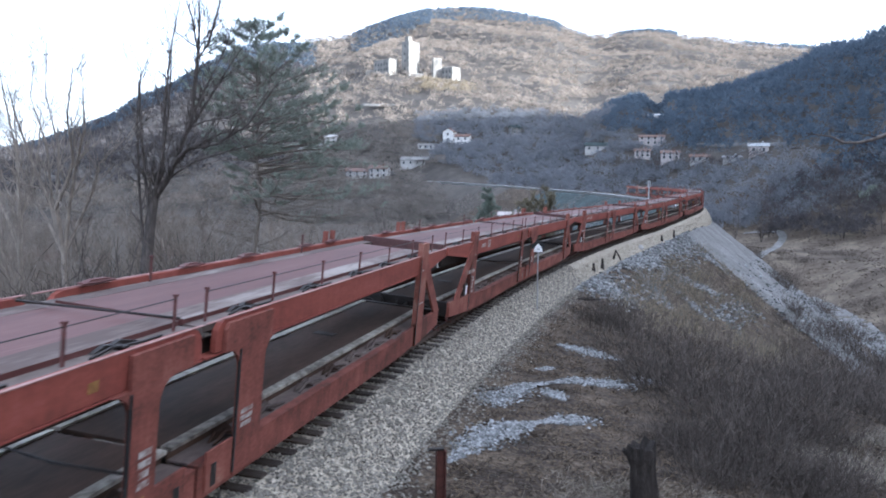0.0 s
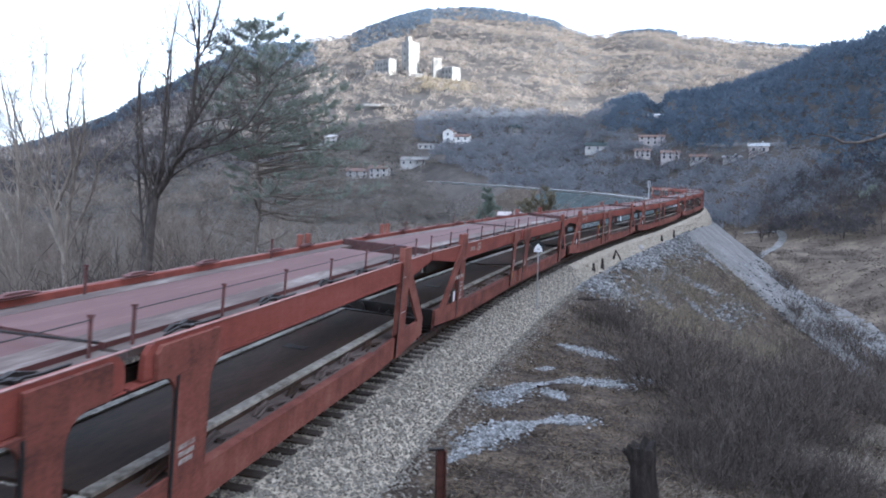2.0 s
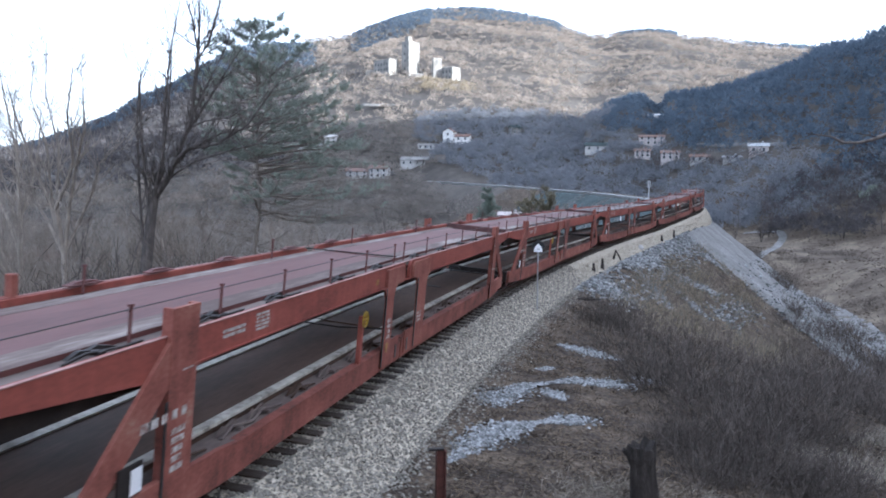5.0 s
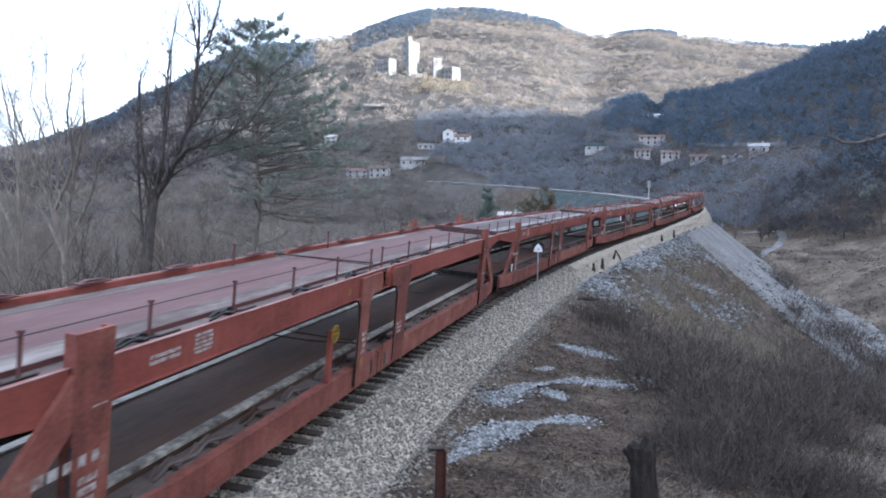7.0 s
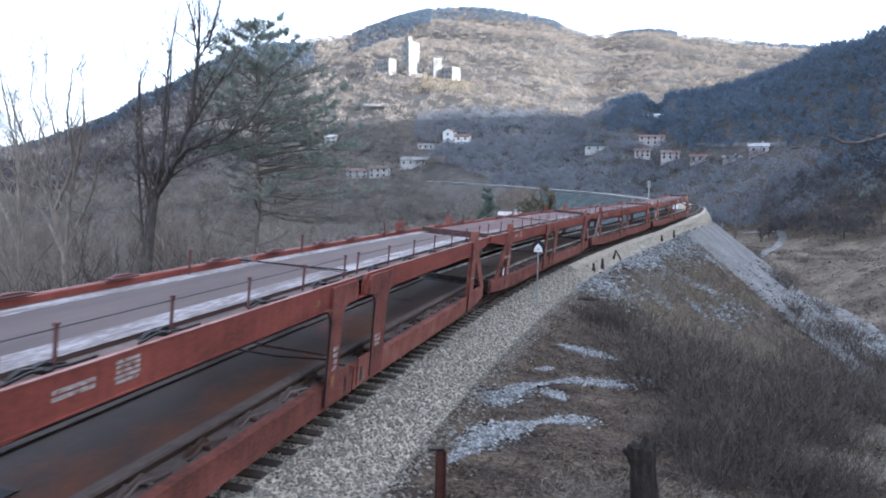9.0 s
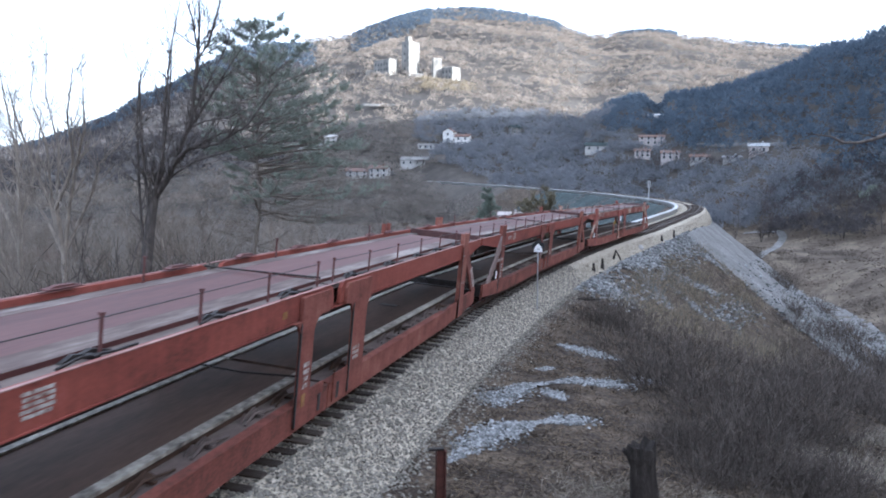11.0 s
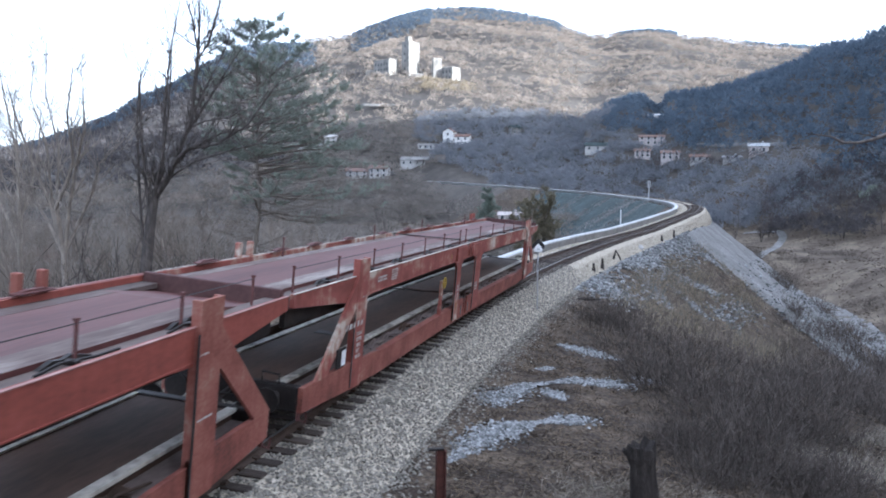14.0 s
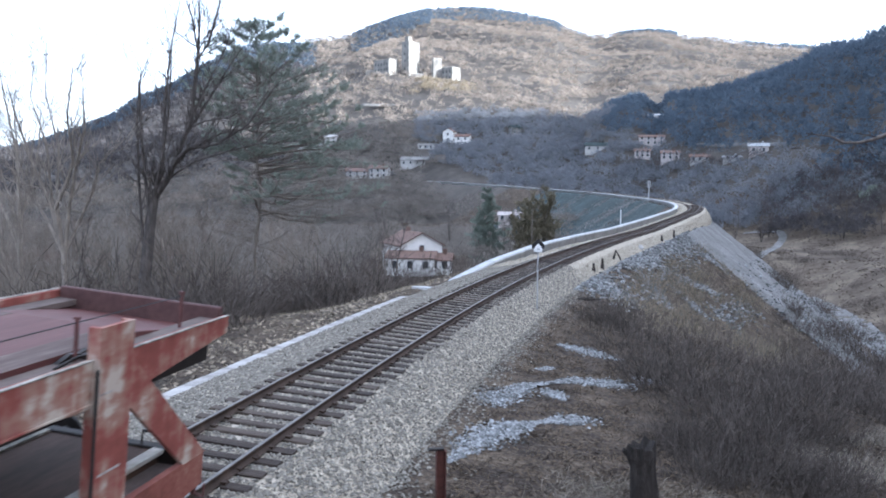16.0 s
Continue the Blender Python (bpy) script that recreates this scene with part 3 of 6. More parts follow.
def build_half(front, red, group, grey=False):
    """One half of a wagon; its origin lies at rail height under the joint, y along the train, x to the right."""
    rng = random.Random(11 if front else 12)
    dirty = M_peel if red is M_peel else M_grime
    upper, lower, strip, wear = (M_greydeck, M_rustdeck, M_gutter, M_chalk) if grey else (M_deck, M_low, M_strip, M_worn)
    root = thing("car_transporter_wagon", "", "railway wagon", group)
    d = -1 if front else 1

    def Y(off):
        return off - JOINT
    # key stations of this half
    end_deck, end_sill = (Y(-2.95), Y(-2.4)) if front else (Y(24.65), Y(24.05))
    pa, pb = (Y(0.0), Y(0.62)) if front else (Y(21.58), Y(22.2))     # tall post
    la, lb = (Y(8.87), Y(9.45)) if front else (Y(11.55), Y(12.35))   # leg of the portal
    tip = d * 0.06
    po, pi = (pa, pb) if front else (pb, pa)                          # outer and inner edge of the post
    for sd in (1, -1):
        x0, x1 = sd * 1.25, sd * 1.33
        # upper side beam with a haunch at the tall post
        bm = bmesh.new()
        top = 2.68 if sd > 0 else 2.74
        g0 = -0.08 if front else 0.32          # the beams stop short of the joint
        add_plate(bm, [(end_deck, top), (g0 + d * 0.26, top), (g0 + d * 0.12, top - 0.04), (g0 + d * 0.03, top - 0.13), (g0, top - 0.26), (g0, 2.25), (pi - d * 1.1, 2.23), (pi - d * 0.2, 2.18), (po + d * 0.1, 2.17), (end_deck, 2.45)], x0, x1)
        add_box(bm, sd * 1.17, sd * 1.345, min(pi, tip), max(pi, tip), 2.21, 2.232)
        part("side_beam", bm, red, root)
        part("beam_edge", box(sd * 1.30, sd * 1.343, min(end_deck, tip), max(end_deck, tip), top, top + 0.014), M_strip if red is M_peel else M_edge, root, "worn pale top edge of the beam")
        # dark inner beam, hung low so its band stands for shadow under the side beam
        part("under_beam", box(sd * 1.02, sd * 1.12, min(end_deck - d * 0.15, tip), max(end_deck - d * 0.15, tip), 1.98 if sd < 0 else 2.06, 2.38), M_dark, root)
        # tall post with its slanting brace
        bm = bmesh.new()
        ring = [(1.40, pa), (1.40, pb), (1.26, pb), (1.26, pb - 0.06), (1.346, pb - 0.06), (1.346, pa + 0.06), (1.26, pa + 0.06), (1.26, pa)]
        ends = [[bm.verts.new((sd * x, y, z)) for x, y in ring] for z in (0.35, 3.03 if sd > 0 else 2.76)]
        bm.faces.new(ends[0]), bm.faces.new(ends[1])
        for i in range(8):
            bm.faces.new((ends[0][i], ends[0][(i + 1) % 8], ends[1][(i + 1) % 8], ends[1][i]))
        bmesh.ops.recalc_face_normals(bm, faces=bm.faces)
        if sd < 0:                           # only its two flanges rise above the far beam
            for y0 in (pa, pb - 0.12):
                add_box(bm, -1.40, -1.28, y0, y0 + 0.12, 2.70, 3.06, 0.01)
        part("tall_post", bm, dirty, root)
        bm = bmesh.new()
        f0, f1 = po + d * 1.32, po + d * 1.88
        add_plate(bm, [(po, 2.62), (po, 2.05), (f0, 0.93), (f1, 0.93)], sd * 1.337, sd * 1.395)
        part("brace", bm, dirty, root)
        # end gusset of the sill
        bm = bmesh.new()
        add_plate(bm, [(pi, 0.92), (end_sill, 0.95), (end_sill, 0.5), (pi, 0.32)], sd * 1.30, sd * 1.392)
        part("sill_gusset", bm, M_grime, root)
        # lower side sill
        bm = bmesh.new()
        add_plate(bm, [(pi, 0.84), (pi - d * 0.9, 0.82), (pi - d * 1.5, 0.76), (tip, 0.74), (tip, 0.27), (pi - d * 1.2, 0.27), (pi, 0.33)], sd * 1.27, sd * 1.345)
        add_box(bm, sd * 1.18, sd * 1.355, min(pi - d * 1.5, tip), max(pi - d * 1.5, tip), 0.745, 0.765)
        part("side_sill", bm, M_grime, root)
        if sd < 0:
            part("kerb_board", box(-1.27, -1.22, min(end_sill, tip) + 0.06, max(end_sill, tip) - 0.06, 0.70, 1.02), M_low, root)
        # portal leg and its foot
        bm = bmesh.new()
        add_plate(bm, [(la, 0.36), (lb, 0.36), (lb, 2.23), (la, 2.23)], sd * 1.348, sd * 1.402)
        inner = lb if front else la
        outer = la if front else lb
        for e in ((inner, -d), (outer, d)):                          # rounded gussets under the beam
            arc = [(e[0] + e[1] * 0.34 * (1 - math.sin(q * 0.3927)), 2.23 - 0.34 * (1 - math.cos(q * 0.3927))) for q in range(5)]
            add_plate(bm, [(e[0], 2.23)] + arc, sd * 1.350, sd * 1.398)
        if front:
            add_plate(bm, [(la, 2.23), (lb + 0.75, 2.23), (lb + 0.75, 2.63), (la, 2.63)], sd * 1.336, sd * 1.398)
        else:
            add_plate(bm, [(la - 0.45, 2.23), (lb + 0.2, 2.23), (lb + 0.2, 2.63), (la - 0.36, 2.63), (la - 0.45, 2.54)], sd * 1.336, sd * 1.398)
        part("portal_leg", bm, dirty, root)
        bm = bmesh.new()
        add_box(bm, sd * 1.349, sd * 1.385, min(outer, inner - d * 0.75), max(outer, inner - d * 0.75), 0.36, 0.92)
        part("foot_plate", bm, M_grime, root)
        part("slot", box(sd * 1.386, sd * 1.392, inner - d * 0.55 - 0.07, inner - d * 0.55 + 0.07, 0.4, 0.72), M_black, root)
        part("slot", box(sd * 1.395, sd * 1.404, pa - 0.05 if front else pa - 0.04, pa + 0.01, 0.4, 1.9 if front else 2.6), M_black, root)
        part("slot", box(sd * 1.38, sd * 1.406, la - 0.035, la + 0.02, 0.4, 2.2), M_black, root)
        # worn strips on both decks
        flat_end = end_deck if front else Y(23.0)
        g = min(flat_end, tip) + 0.02, max(flat_end, tip) - 0.02
        part("wear_strip", box(sd * (0.56 if sd > 0 else 0.74), sd * 0.975, g[0], g[1], 2.698, 2.704), wear, root, "tyre-polished pale strip")
        ge = end_sill - d * 0.2
        part("guide_strip", box(sd * 0.77, sd * 0.93, min(ge, tip), max(ge, tip), 0.90, 0.955), strip, root)
        # stanchions and their wire
        zt, wire = 3.08, []
        for i in range(7):
            y = tip + d * (0.35 + i * 2.12)
            if abs(y) > abs(end_deck) - 0.1 or (sd < 0 and i % 3 != 1):
                continue
            wire.append((sd * 1.10, y, zt - 0.03))
            st = bmesh.new()
            add_box(st, sd * 1.085, sd * 1.115, y - 0.017, y + 0.017, 2.5, zt)
            add_box(st, sd * 1.075, sd * 1.125, y - 0.03, y + 0.03, zt, zt + 0.03)
            part("stanchion", st, M_stan, root)
        if sd > 0:
            part("wire", tube(wire, 0.007, 4), M_hose, root)
        # clutter in the gutters: wheel chocks and hoses
        for i in range(5):
            y = d * (1.6 + i * 2.5 + rng.uniform(-0.4, 0.4))
            ch = bmesh.new()
            if sd > 0:
                add_plate(ch, [(y - 0.42, 2.645), (y - 0.2, 2.71), (y - 0.05, 2.69), (y + 0.1, 2.72), (y + 0.45, 2.645)], 1.0, 1.06)
                add_box(ch, 1.0, 1.2, y - 0.06, y + 0.04, 2.64, 2.69)
                add_tube(ch, [(1.16, y - 0.6, 2.655), (1.13, y - 0.2, 2.69), (1.18, y + 0.3, 2.67), (1.14, y + 0.8, 2.655)], 0.018, 5)
            else:
                add_box(ch, -1.30, -1.16, y - 0.38, y + 0.38, 2.785, 2.81, 0.008)
                add_plate(ch, [(y - 0.3, 2.81), (y - 0.15, 2.84), (y + 0.2, 2.835), (y + 0.35, 2.81)], -1.28, -1.2)
            part("wheel_chock", ch, M_dark if sd > 0 else M_stan, root)
        for i in range(7):
            y = d * (1.4 + i * 1.4 + rng.uniform(-0.3, 0.3))
            ch = bmesh.new()
            add_plate(ch, [(y - 0.4, 0.765), (y - 0.22, 0.89), (y - 0.12, 0.85), (y + 0.12, 0.91), (y + 0.35, 0.765)], sd * 0.98, sd * 1.02)
            add_tube(ch, [(sd * 1.12, y - 0.45, 0.78), (sd * 1.10, y - 0.1, 0.87), (sd * 1.14, y + 0.3, 0.83), (sd * 1.12, y + 0.6, 0.78)], 0.022, 5)
            add_box(ch, sd * 0.98, sd * 1.18, y + 0.02, y + 0.1, 0.79, 0.83)
            part("wheel_chock", ch, M_gutter if i % 3 else M_low, root)
    # decks
    lo, hi = min(end_deck, tip), max(end_deck, tip)
    bm = bmesh.new()
    if front:
        add_plate(bm, [(lo + 0.02, 2.70), (hi - 0.02, 2.70), (hi - 0.02, 2.62), (lo + 0.02, 2.62)], -0.98, 0.98)
    else:
        add_plate(bm, [(lo + 0.02, 2.70), (Y(23.0), 2.70), (hi - 0.05, 2.50), (hi - 0.05, 2.42), (Y(22.9), 2.62), (lo + 0.02, 2.62)], -0.98, 0.98)
    part("upper_deck", bm, upper, root)
    for sd in (1, -1):
        part("gutter", box(sd * 0.96, sd * 1.25, lo + 0.02, hi - 0.02, 2.56, 2.64), M_gutter, root)
    # cross member or raised lip at the deck's end
    e = end_deck
    bm = bmesh.new()
    if front:
        add_box(bm, -1.24, 1.0, e, e + 0.25, 2.34, 2.695, 0.015)
        add_box(bm, 0.98, 1.06, e + 0.02, e + 0.2, 2.40, 2.66, 0.01)
    else:
        add_box(bm, -1.24, 1.24, e - 0.12, e, 2.40, 2.80, 0.015)
        add_box(bm, -1.0, 1.0, e - 0.3, e - 0.12, 2.44, 2.50)
    part("end_crossbeam", bm, M_lip, root)
    for i in range(6):
        y = d * (1.2 + i * 2.1)
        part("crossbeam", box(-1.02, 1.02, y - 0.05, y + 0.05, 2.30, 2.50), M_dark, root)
    ls, le = min(end_sill, tip), max(end_sill, tip)
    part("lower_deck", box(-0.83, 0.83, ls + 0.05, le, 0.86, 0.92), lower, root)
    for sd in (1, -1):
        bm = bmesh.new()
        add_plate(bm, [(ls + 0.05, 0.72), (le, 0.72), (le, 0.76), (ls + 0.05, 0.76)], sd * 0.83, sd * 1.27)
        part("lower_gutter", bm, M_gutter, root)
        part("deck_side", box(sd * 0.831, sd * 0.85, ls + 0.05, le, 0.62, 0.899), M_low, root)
    if front:
        part("cross_rod", tube([(-1.1, Y(9.65), 1.02), (0.2, Y(9.2), 1.12), (1.34, Y(8.9), 1.28)], 0.02, 6), M_dark, root)
        part("cross_rod", tube([(-1.15, Y(10.15), 2.75), (1.12, Y(10.3), 2.79)], 0.018, 6), M_dark, root)
    # small dark plate on the lower deck towards each end
    w = d * 8.3
    bm = bmesh.new()
    add_plate(bm, [(w - 0.2, 0.921), (w - 0.14, 0.935), (w + 0.14, 0.935), (w + 0.2, 0.921)], -0.35, 0.15)
    part("flap_plate", bm, M_dark, root)
    # headstock, buffers and coupling
    h0 = end_sill
    part("headstock", box(-1.28, 1.28, min(h0, h0 - d * 0.2), max(h0, h0 - d * 0.2), 0.5, 0.95, 0.02), M_dark, root)
    for sd in (1, -1):
        bm = bmesh.new()
        add_tube(bm, [(sd * 0.88, h0, 0.75), (sd * 0.88, h0 + d * 0.32, 0.75)], 0.09, 10)
        add_tube(bm, [(sd * 0.88, h0 + d * 0.32, 0.75), (sd * 0.88, h0 + d * 0.37, 0.75)], 0.23, 14)
        part("buffer", bm, M_dark, root)
        bm = bmesh.new()
        add_box(bm, sd * 1.28, sd * 1.34, h0 - d * 0.05 - 0.03, h0 - d * 0.05 + 0.03, 0.35, 0.62)
        add_tube(bm, [(sd * 1.34, h0 - d * 0.05, 0.36), (sd * 1.46, h0 - d * 0.05, 0.34), (sd * 1.46, h0 - d * 0.05, 0.52)], 0.016, 6)
        part("grab_handle", bm, M_stan, root)
    bm = bmesh.new()
    add_tube(bm, [(0, h0, 0.75), (0, h0 + d * 0.35, 0.7), (0.03, h0 + d * 0.5, 0.5)], 0.05, 8)
    add_tube(bm, [(0.3, h0, 0.8), (0.3, h0 + d * 0.2, 0.55), (0.32, h0 + d * 0.38, 0.5)], 0.025, 6)
    add_tube(bm, [(-0.3, h0, 0.85), (-0.3, h0 + d * 0.25, 0.6), (-0.28, h0 + d * 0.4, 0.52)], 0.025, 6)
    part("coupling", bm, M_dark, root)
    part("coupling_lever", tube([(0.55, h0 - d * 0.1, 0.94), (0.55, h0 - d * 0.1, 1.12), (0.9, h0 - d * 0.06, 1.12), (0.9, h0 - d * 0.06, 0.94)], 0.02, 6), M_dark, root)
    # running gear
    for y in ((d * 8.9,) if not front else (d * 8.9, 0.25)):
        ws = bmesh.new()
        add_tube(ws, [(-0.9, y, 0.36), (0.9, y, 0.36)], 0.07, 8)
        for sd in (1, -1):
            add_tube(ws, [(sd * 0.69, y, 0.36), (sd * 0.72, y, 0.36)], 0.385, 20)
            add_tube(ws, [(sd * 0.72, y, 0.36), (sd * 0.82, y, 0.36)], 0.36, 20)
        part("wheelset", ws, M_dark, root)
        for sd in (1, -1):
            part("axle_box", box(sd * 0.95, sd * 1.2, y - 0.16, y + 0.16, 0.22, 0.52, 0.03), M_dark, root)
    # stencilled panels, as plain bars
    def bars(y0, y1, z0, z1, rows, x=1.3335, cols=1, lab="white stencilled lettering"):
        bm = bmesh.new()
        for r in range(rows):
            za = z0 + (z1 - z0) * (r + 0.15) / rows
            zb = z0 + (z1 - z0) * (r + 0.8) / rows
            for c in range(cols):
                ya = y0 + (y1 - y0) * c / cols + rng.uniform(0, 0.03)
                yb = y0 + (y1 - y0) * (c + 0.82) / cols - rng.uniform(0, 0.06)
                add_box(bm, x, x + 0.004, min(ya, yb), max(ya, yb), za, zb)
        tagged(part("lettering", bm, M_mark, root, lab), kind="stuff")
    if front:
        bars(pa - 0.55, pb - 0.1, 1.62, 1.80, 1, 1.402, 5)
        bars(pa + 0.12, pb - 0.12, 0.95, 1.55, 5, 1.402, 1)
        bars(pb + 0.75, pb + 1.6, 2.40, 2.54, 2)
        bars(pb + 1.75, pb + 2.35, 2.34, 2.62, 5)
        bars(pb - 0.35, pb + 0.0, 2.22, 2.25, 1, 1.402)
        bm = box(1.405, 1.43, pa - 0.95, pa - 0.5, 0.98, 1.36)
        part("label_board", bm, M_dark, root, "dark board behind the card")
        part("route_card", box(1.431, 1.436, pa - 0.72, pa - 0.5, 1.0, 1.3), M_sign, root, "white paper route card")
        bars(la + 0.2, lb - 0.05, 1.0, 1.5, 4, 1.4045, 1)
        part("tag", box(1.4045, 1.41, la + 0.20, la + 0.36, 0.70, 0.92, 0.002), M_tag, root, "faded orange-yellow tag")
        part("tag", box(1.3335, 1.338, la - 0.70, la - 0.52, 2.36, 2.48, 0.002), M_tag, root, "faded orange-yellow tag")
    else:
        bars(pa + 0.03, pb - 0.25, 2.3, 2.34, 1, 1.402)
        bars(pa + 0.05, pb - 0.05, 1.42, 1.46, 1, 1.402)
        bars(la + 0.1, lb - 0.2, 1.0, 1.3, 3, 1.4045, 1)
    return root


def build_train():
    heads = []
    fronts = {}
    for n in range(9):
        red = M_peel if n == 0 else M_red
        for front in (True, False):
            grey = n == 3
            key = (front, n == 0, grey)
            if key not in fronts:
                fronts[key] = build_half(front, red, "car transporter train", grey)
                ob = fronts[key]
            else:
                ob = copy_thing(fronts[key], Matrix())
            what = "leading" if front else "trailing"
            tagged(ob, ("empty double-deck car wagon, " + what + " half, red paint flaking pale") if n == 0 else
                   ("empty double-deck car wagon, " + what + (" half, dull red with greyed decks" if grey else " half, dull red steel")))
            heads.append((ob, front, HEAD + JOINT - PITCH * n))
    for n in (0, 4, 5):
        root = [o for o, f, s in heads if f][n]
        bm = bmesh.new()
        add_box(bm, 1.24, 1.33, -3.15, -3.0, 0.7, 1.78, 0.01)
        pst = part("brake_post", bm, M_peel if n == 0 else M_red, root)
        bm = bmesh.new()
        pts = [(1.37, -3.08 + 0.16 * math.cos(a * 0.5236), 1.72 + 0.16 * math.sin(a * 0.5236)) for a in range(13)]
        add_tube(bm, pts, 0.022, 6)
        add_tube(bm, [(1.37, -3.24, 1.72), (1.37, -2.92, 1.72)], 0.015, 5)
        add_tube(bm, [(1.37, -3.08, 1.56), (1.37, -3.08, 1.88)], 0.015, 5)
        add_tube(bm, [(1.39, -3.08, 1.72), (1.24, -3.08, 1.72)], 0.03, 6)
        part("handwheel", bm, M_yellow, pst, "yellow brake handwheel")
    root = [o for o, f, s in heads if not f][2]
    rng = random.Random(6)
    bm = bmesh.new()
    for i in range(9):       # paint scraped white on one brace
        t = 0.45 + 0.055 * i
        y, z = 22.2 - JOINT + 0.25 + 1.45 * t, 2.40 - 1.42 * t
        a, w = rng.uniform(0.13, 0.26), rng.uniform(0.05, 0.10)
        add_plate(bm, [(y - a, z - a * 0.3), (y - a * 0.2, z - w), (y + a, z + a * 0.2), (y + a * 0.1, z + w)], 1.3955, 1.398)
    for ch in [o for o, f, s in heads if f][1].children:      # one wagon's end braces are a paler grey-pink
        if ch.name.startswith("brace"):
            ch.material_slots[0].link = "OBJECT"
            ch.material_slots[0].material = M_greypink
    tagged(part("paint_scrape", bm, M_mark, root, "white scrapes in the paint"), kind="stuff")
    return heads


TRAIN = build_train()


def wagon_pose(s, front):
    """The pose of a half whose joint stands at station s: its ends ride on the curve."""
    other = s - 9.0 if front else s + 9.0
    a, b = (Vector(q) for q in along(np.array([s, other]), 0, 0))
    y = (a - b if front else b - a).normalized()
    x = Vector(along(s + (-4.5 if front else 4.5), 0.5, 0) - along(s + (-4.5 if front else 4.5), -0.5, 0))
    z = x.cross(y).normalized()
    x = y.cross(z)
    m = Matrix((x, y, z)).transposed().to_4x4()
    m.translation = a
    return m @ pose(-0.04, 0, 0.03, 0, 1.4, 0)     # leaning a little into the curve on its springs


# ---- vegetation ----
def prisms(seg, k):
    """Tapered prisms round the rows p0, p1, r0, r1 (N x 8)."""
    seg = np.asarray(seg, float)
    p0, p1, r0, r1 = seg[:, :3], seg[:, 3:6], seg[:, 6], seg[:, 7]
    d = p1 - p0
    d /= np.linalg.norm(d, axis=1, keepdims=True) + 1e-9
    ref = np.where(np.abs(d[:, 2:3]) > 0.9, [[1.0, 0, 0]], [[0, 0, 1.0]])
    if k == 2:
        ref = np.random.default_rng(len(seg)).normal(size=d.shape)
    a = np.cross(d, ref)
    a /= np.linalg.norm(a, axis=1, keepdims=True) + 1e-9
    b = np.cross(d, a)
    th = np.arange(k) * 2 * np.pi / k
    ring = a[:, None] * np.cos(th)[None, :, None] + b[:, None] * np.sin(th)[None, :, None]
    v = np.concatenate([p0[:, None] + ring * r0[:, None, None], p1[:, None] + ring * r1[:, None, None]], 1).reshape(-1, 3)
    base = (np.arange(len(seg)) * 2 * k)[:, None]
    j = np.arange(k)
    j = j[:1] if k == 2 else j          # two sides: one slender ribbon
    f = np.stack([base + j, base + (j + 1) % k, base + k + (j + 1) % k, base + k + j], -1).reshape(-1, 4)
    return v, f


def grow(rng, p, d, length, r, depth, out, spread=0.55, up=0.12, kids=(2, 4), shrink=0.68):
    """A bending limb with side limbs, added to out as rows p0, p1, r0, r1."""
    n = 4 if depth > 1 else 3
    pts, q, dd = [Vector(p)], Vector(p), Vector(d).normalized()
    for i in range(n):
        dd = (dd + Vector((rng.gauss(0, 0.13), rng.gauss(0, 0.13), rng.gauss(0, 0.08) + up * 0.35))).normalized()
        q = q + dd * length / n
        pts.append(q.copy())
    r_end = r * (0.45 if depth else 0.3)
    for i in range(n):
        a, b = r + (r_end - r) * i / n, r + (r_end - r) * (i + 1) / n
        out.append((*pts[i], *pts[i + 1], a, b))
    if depth <= 0:
        return
    for c in range(rng.randint(*kids) + (1 if depth > 2 else 0)):
        i = rng.randint(1, n)
        t = rng.random()
        base = pts[i - 1].lerp(pts[i], t)
        ax = Vector((rng.gauss(0, 1), rng.gauss(0, 1), rng.gauss(0, 0.5))).normalized()
        nd = (dd + ax * spread * rng.uniform(0.7, 1.5) + Vector((0, 0, up))).normalized()
        rr = (r + (r_end - r) * (i - 1 + t) / n) * rng.uniform(0.45, 0.7)
        grow(rng, base, nd, length * shrink * rng.uniform(0.7, 1.15), rr, depth - 1, out, spread, up, kids, shrink)


def tree_parts(root, out, cut, bark=None, twig=None):
    out = np.array(out)
    big = out[:, 6] >= cut
    v, f = prisms(out[big], 6)
    part_me("trunk", mesh_np("trunk", v, f, [bark or M_bark], smooth=True), root)
    o = out[~big].copy()
    o[:, 6:8] = np.maximum(o[:, 6:8], 0.008)
    v, f = prisms(o, 2)
    part_me("crown", mesh_np("crown", v, f, [twig or M_twig]), root)


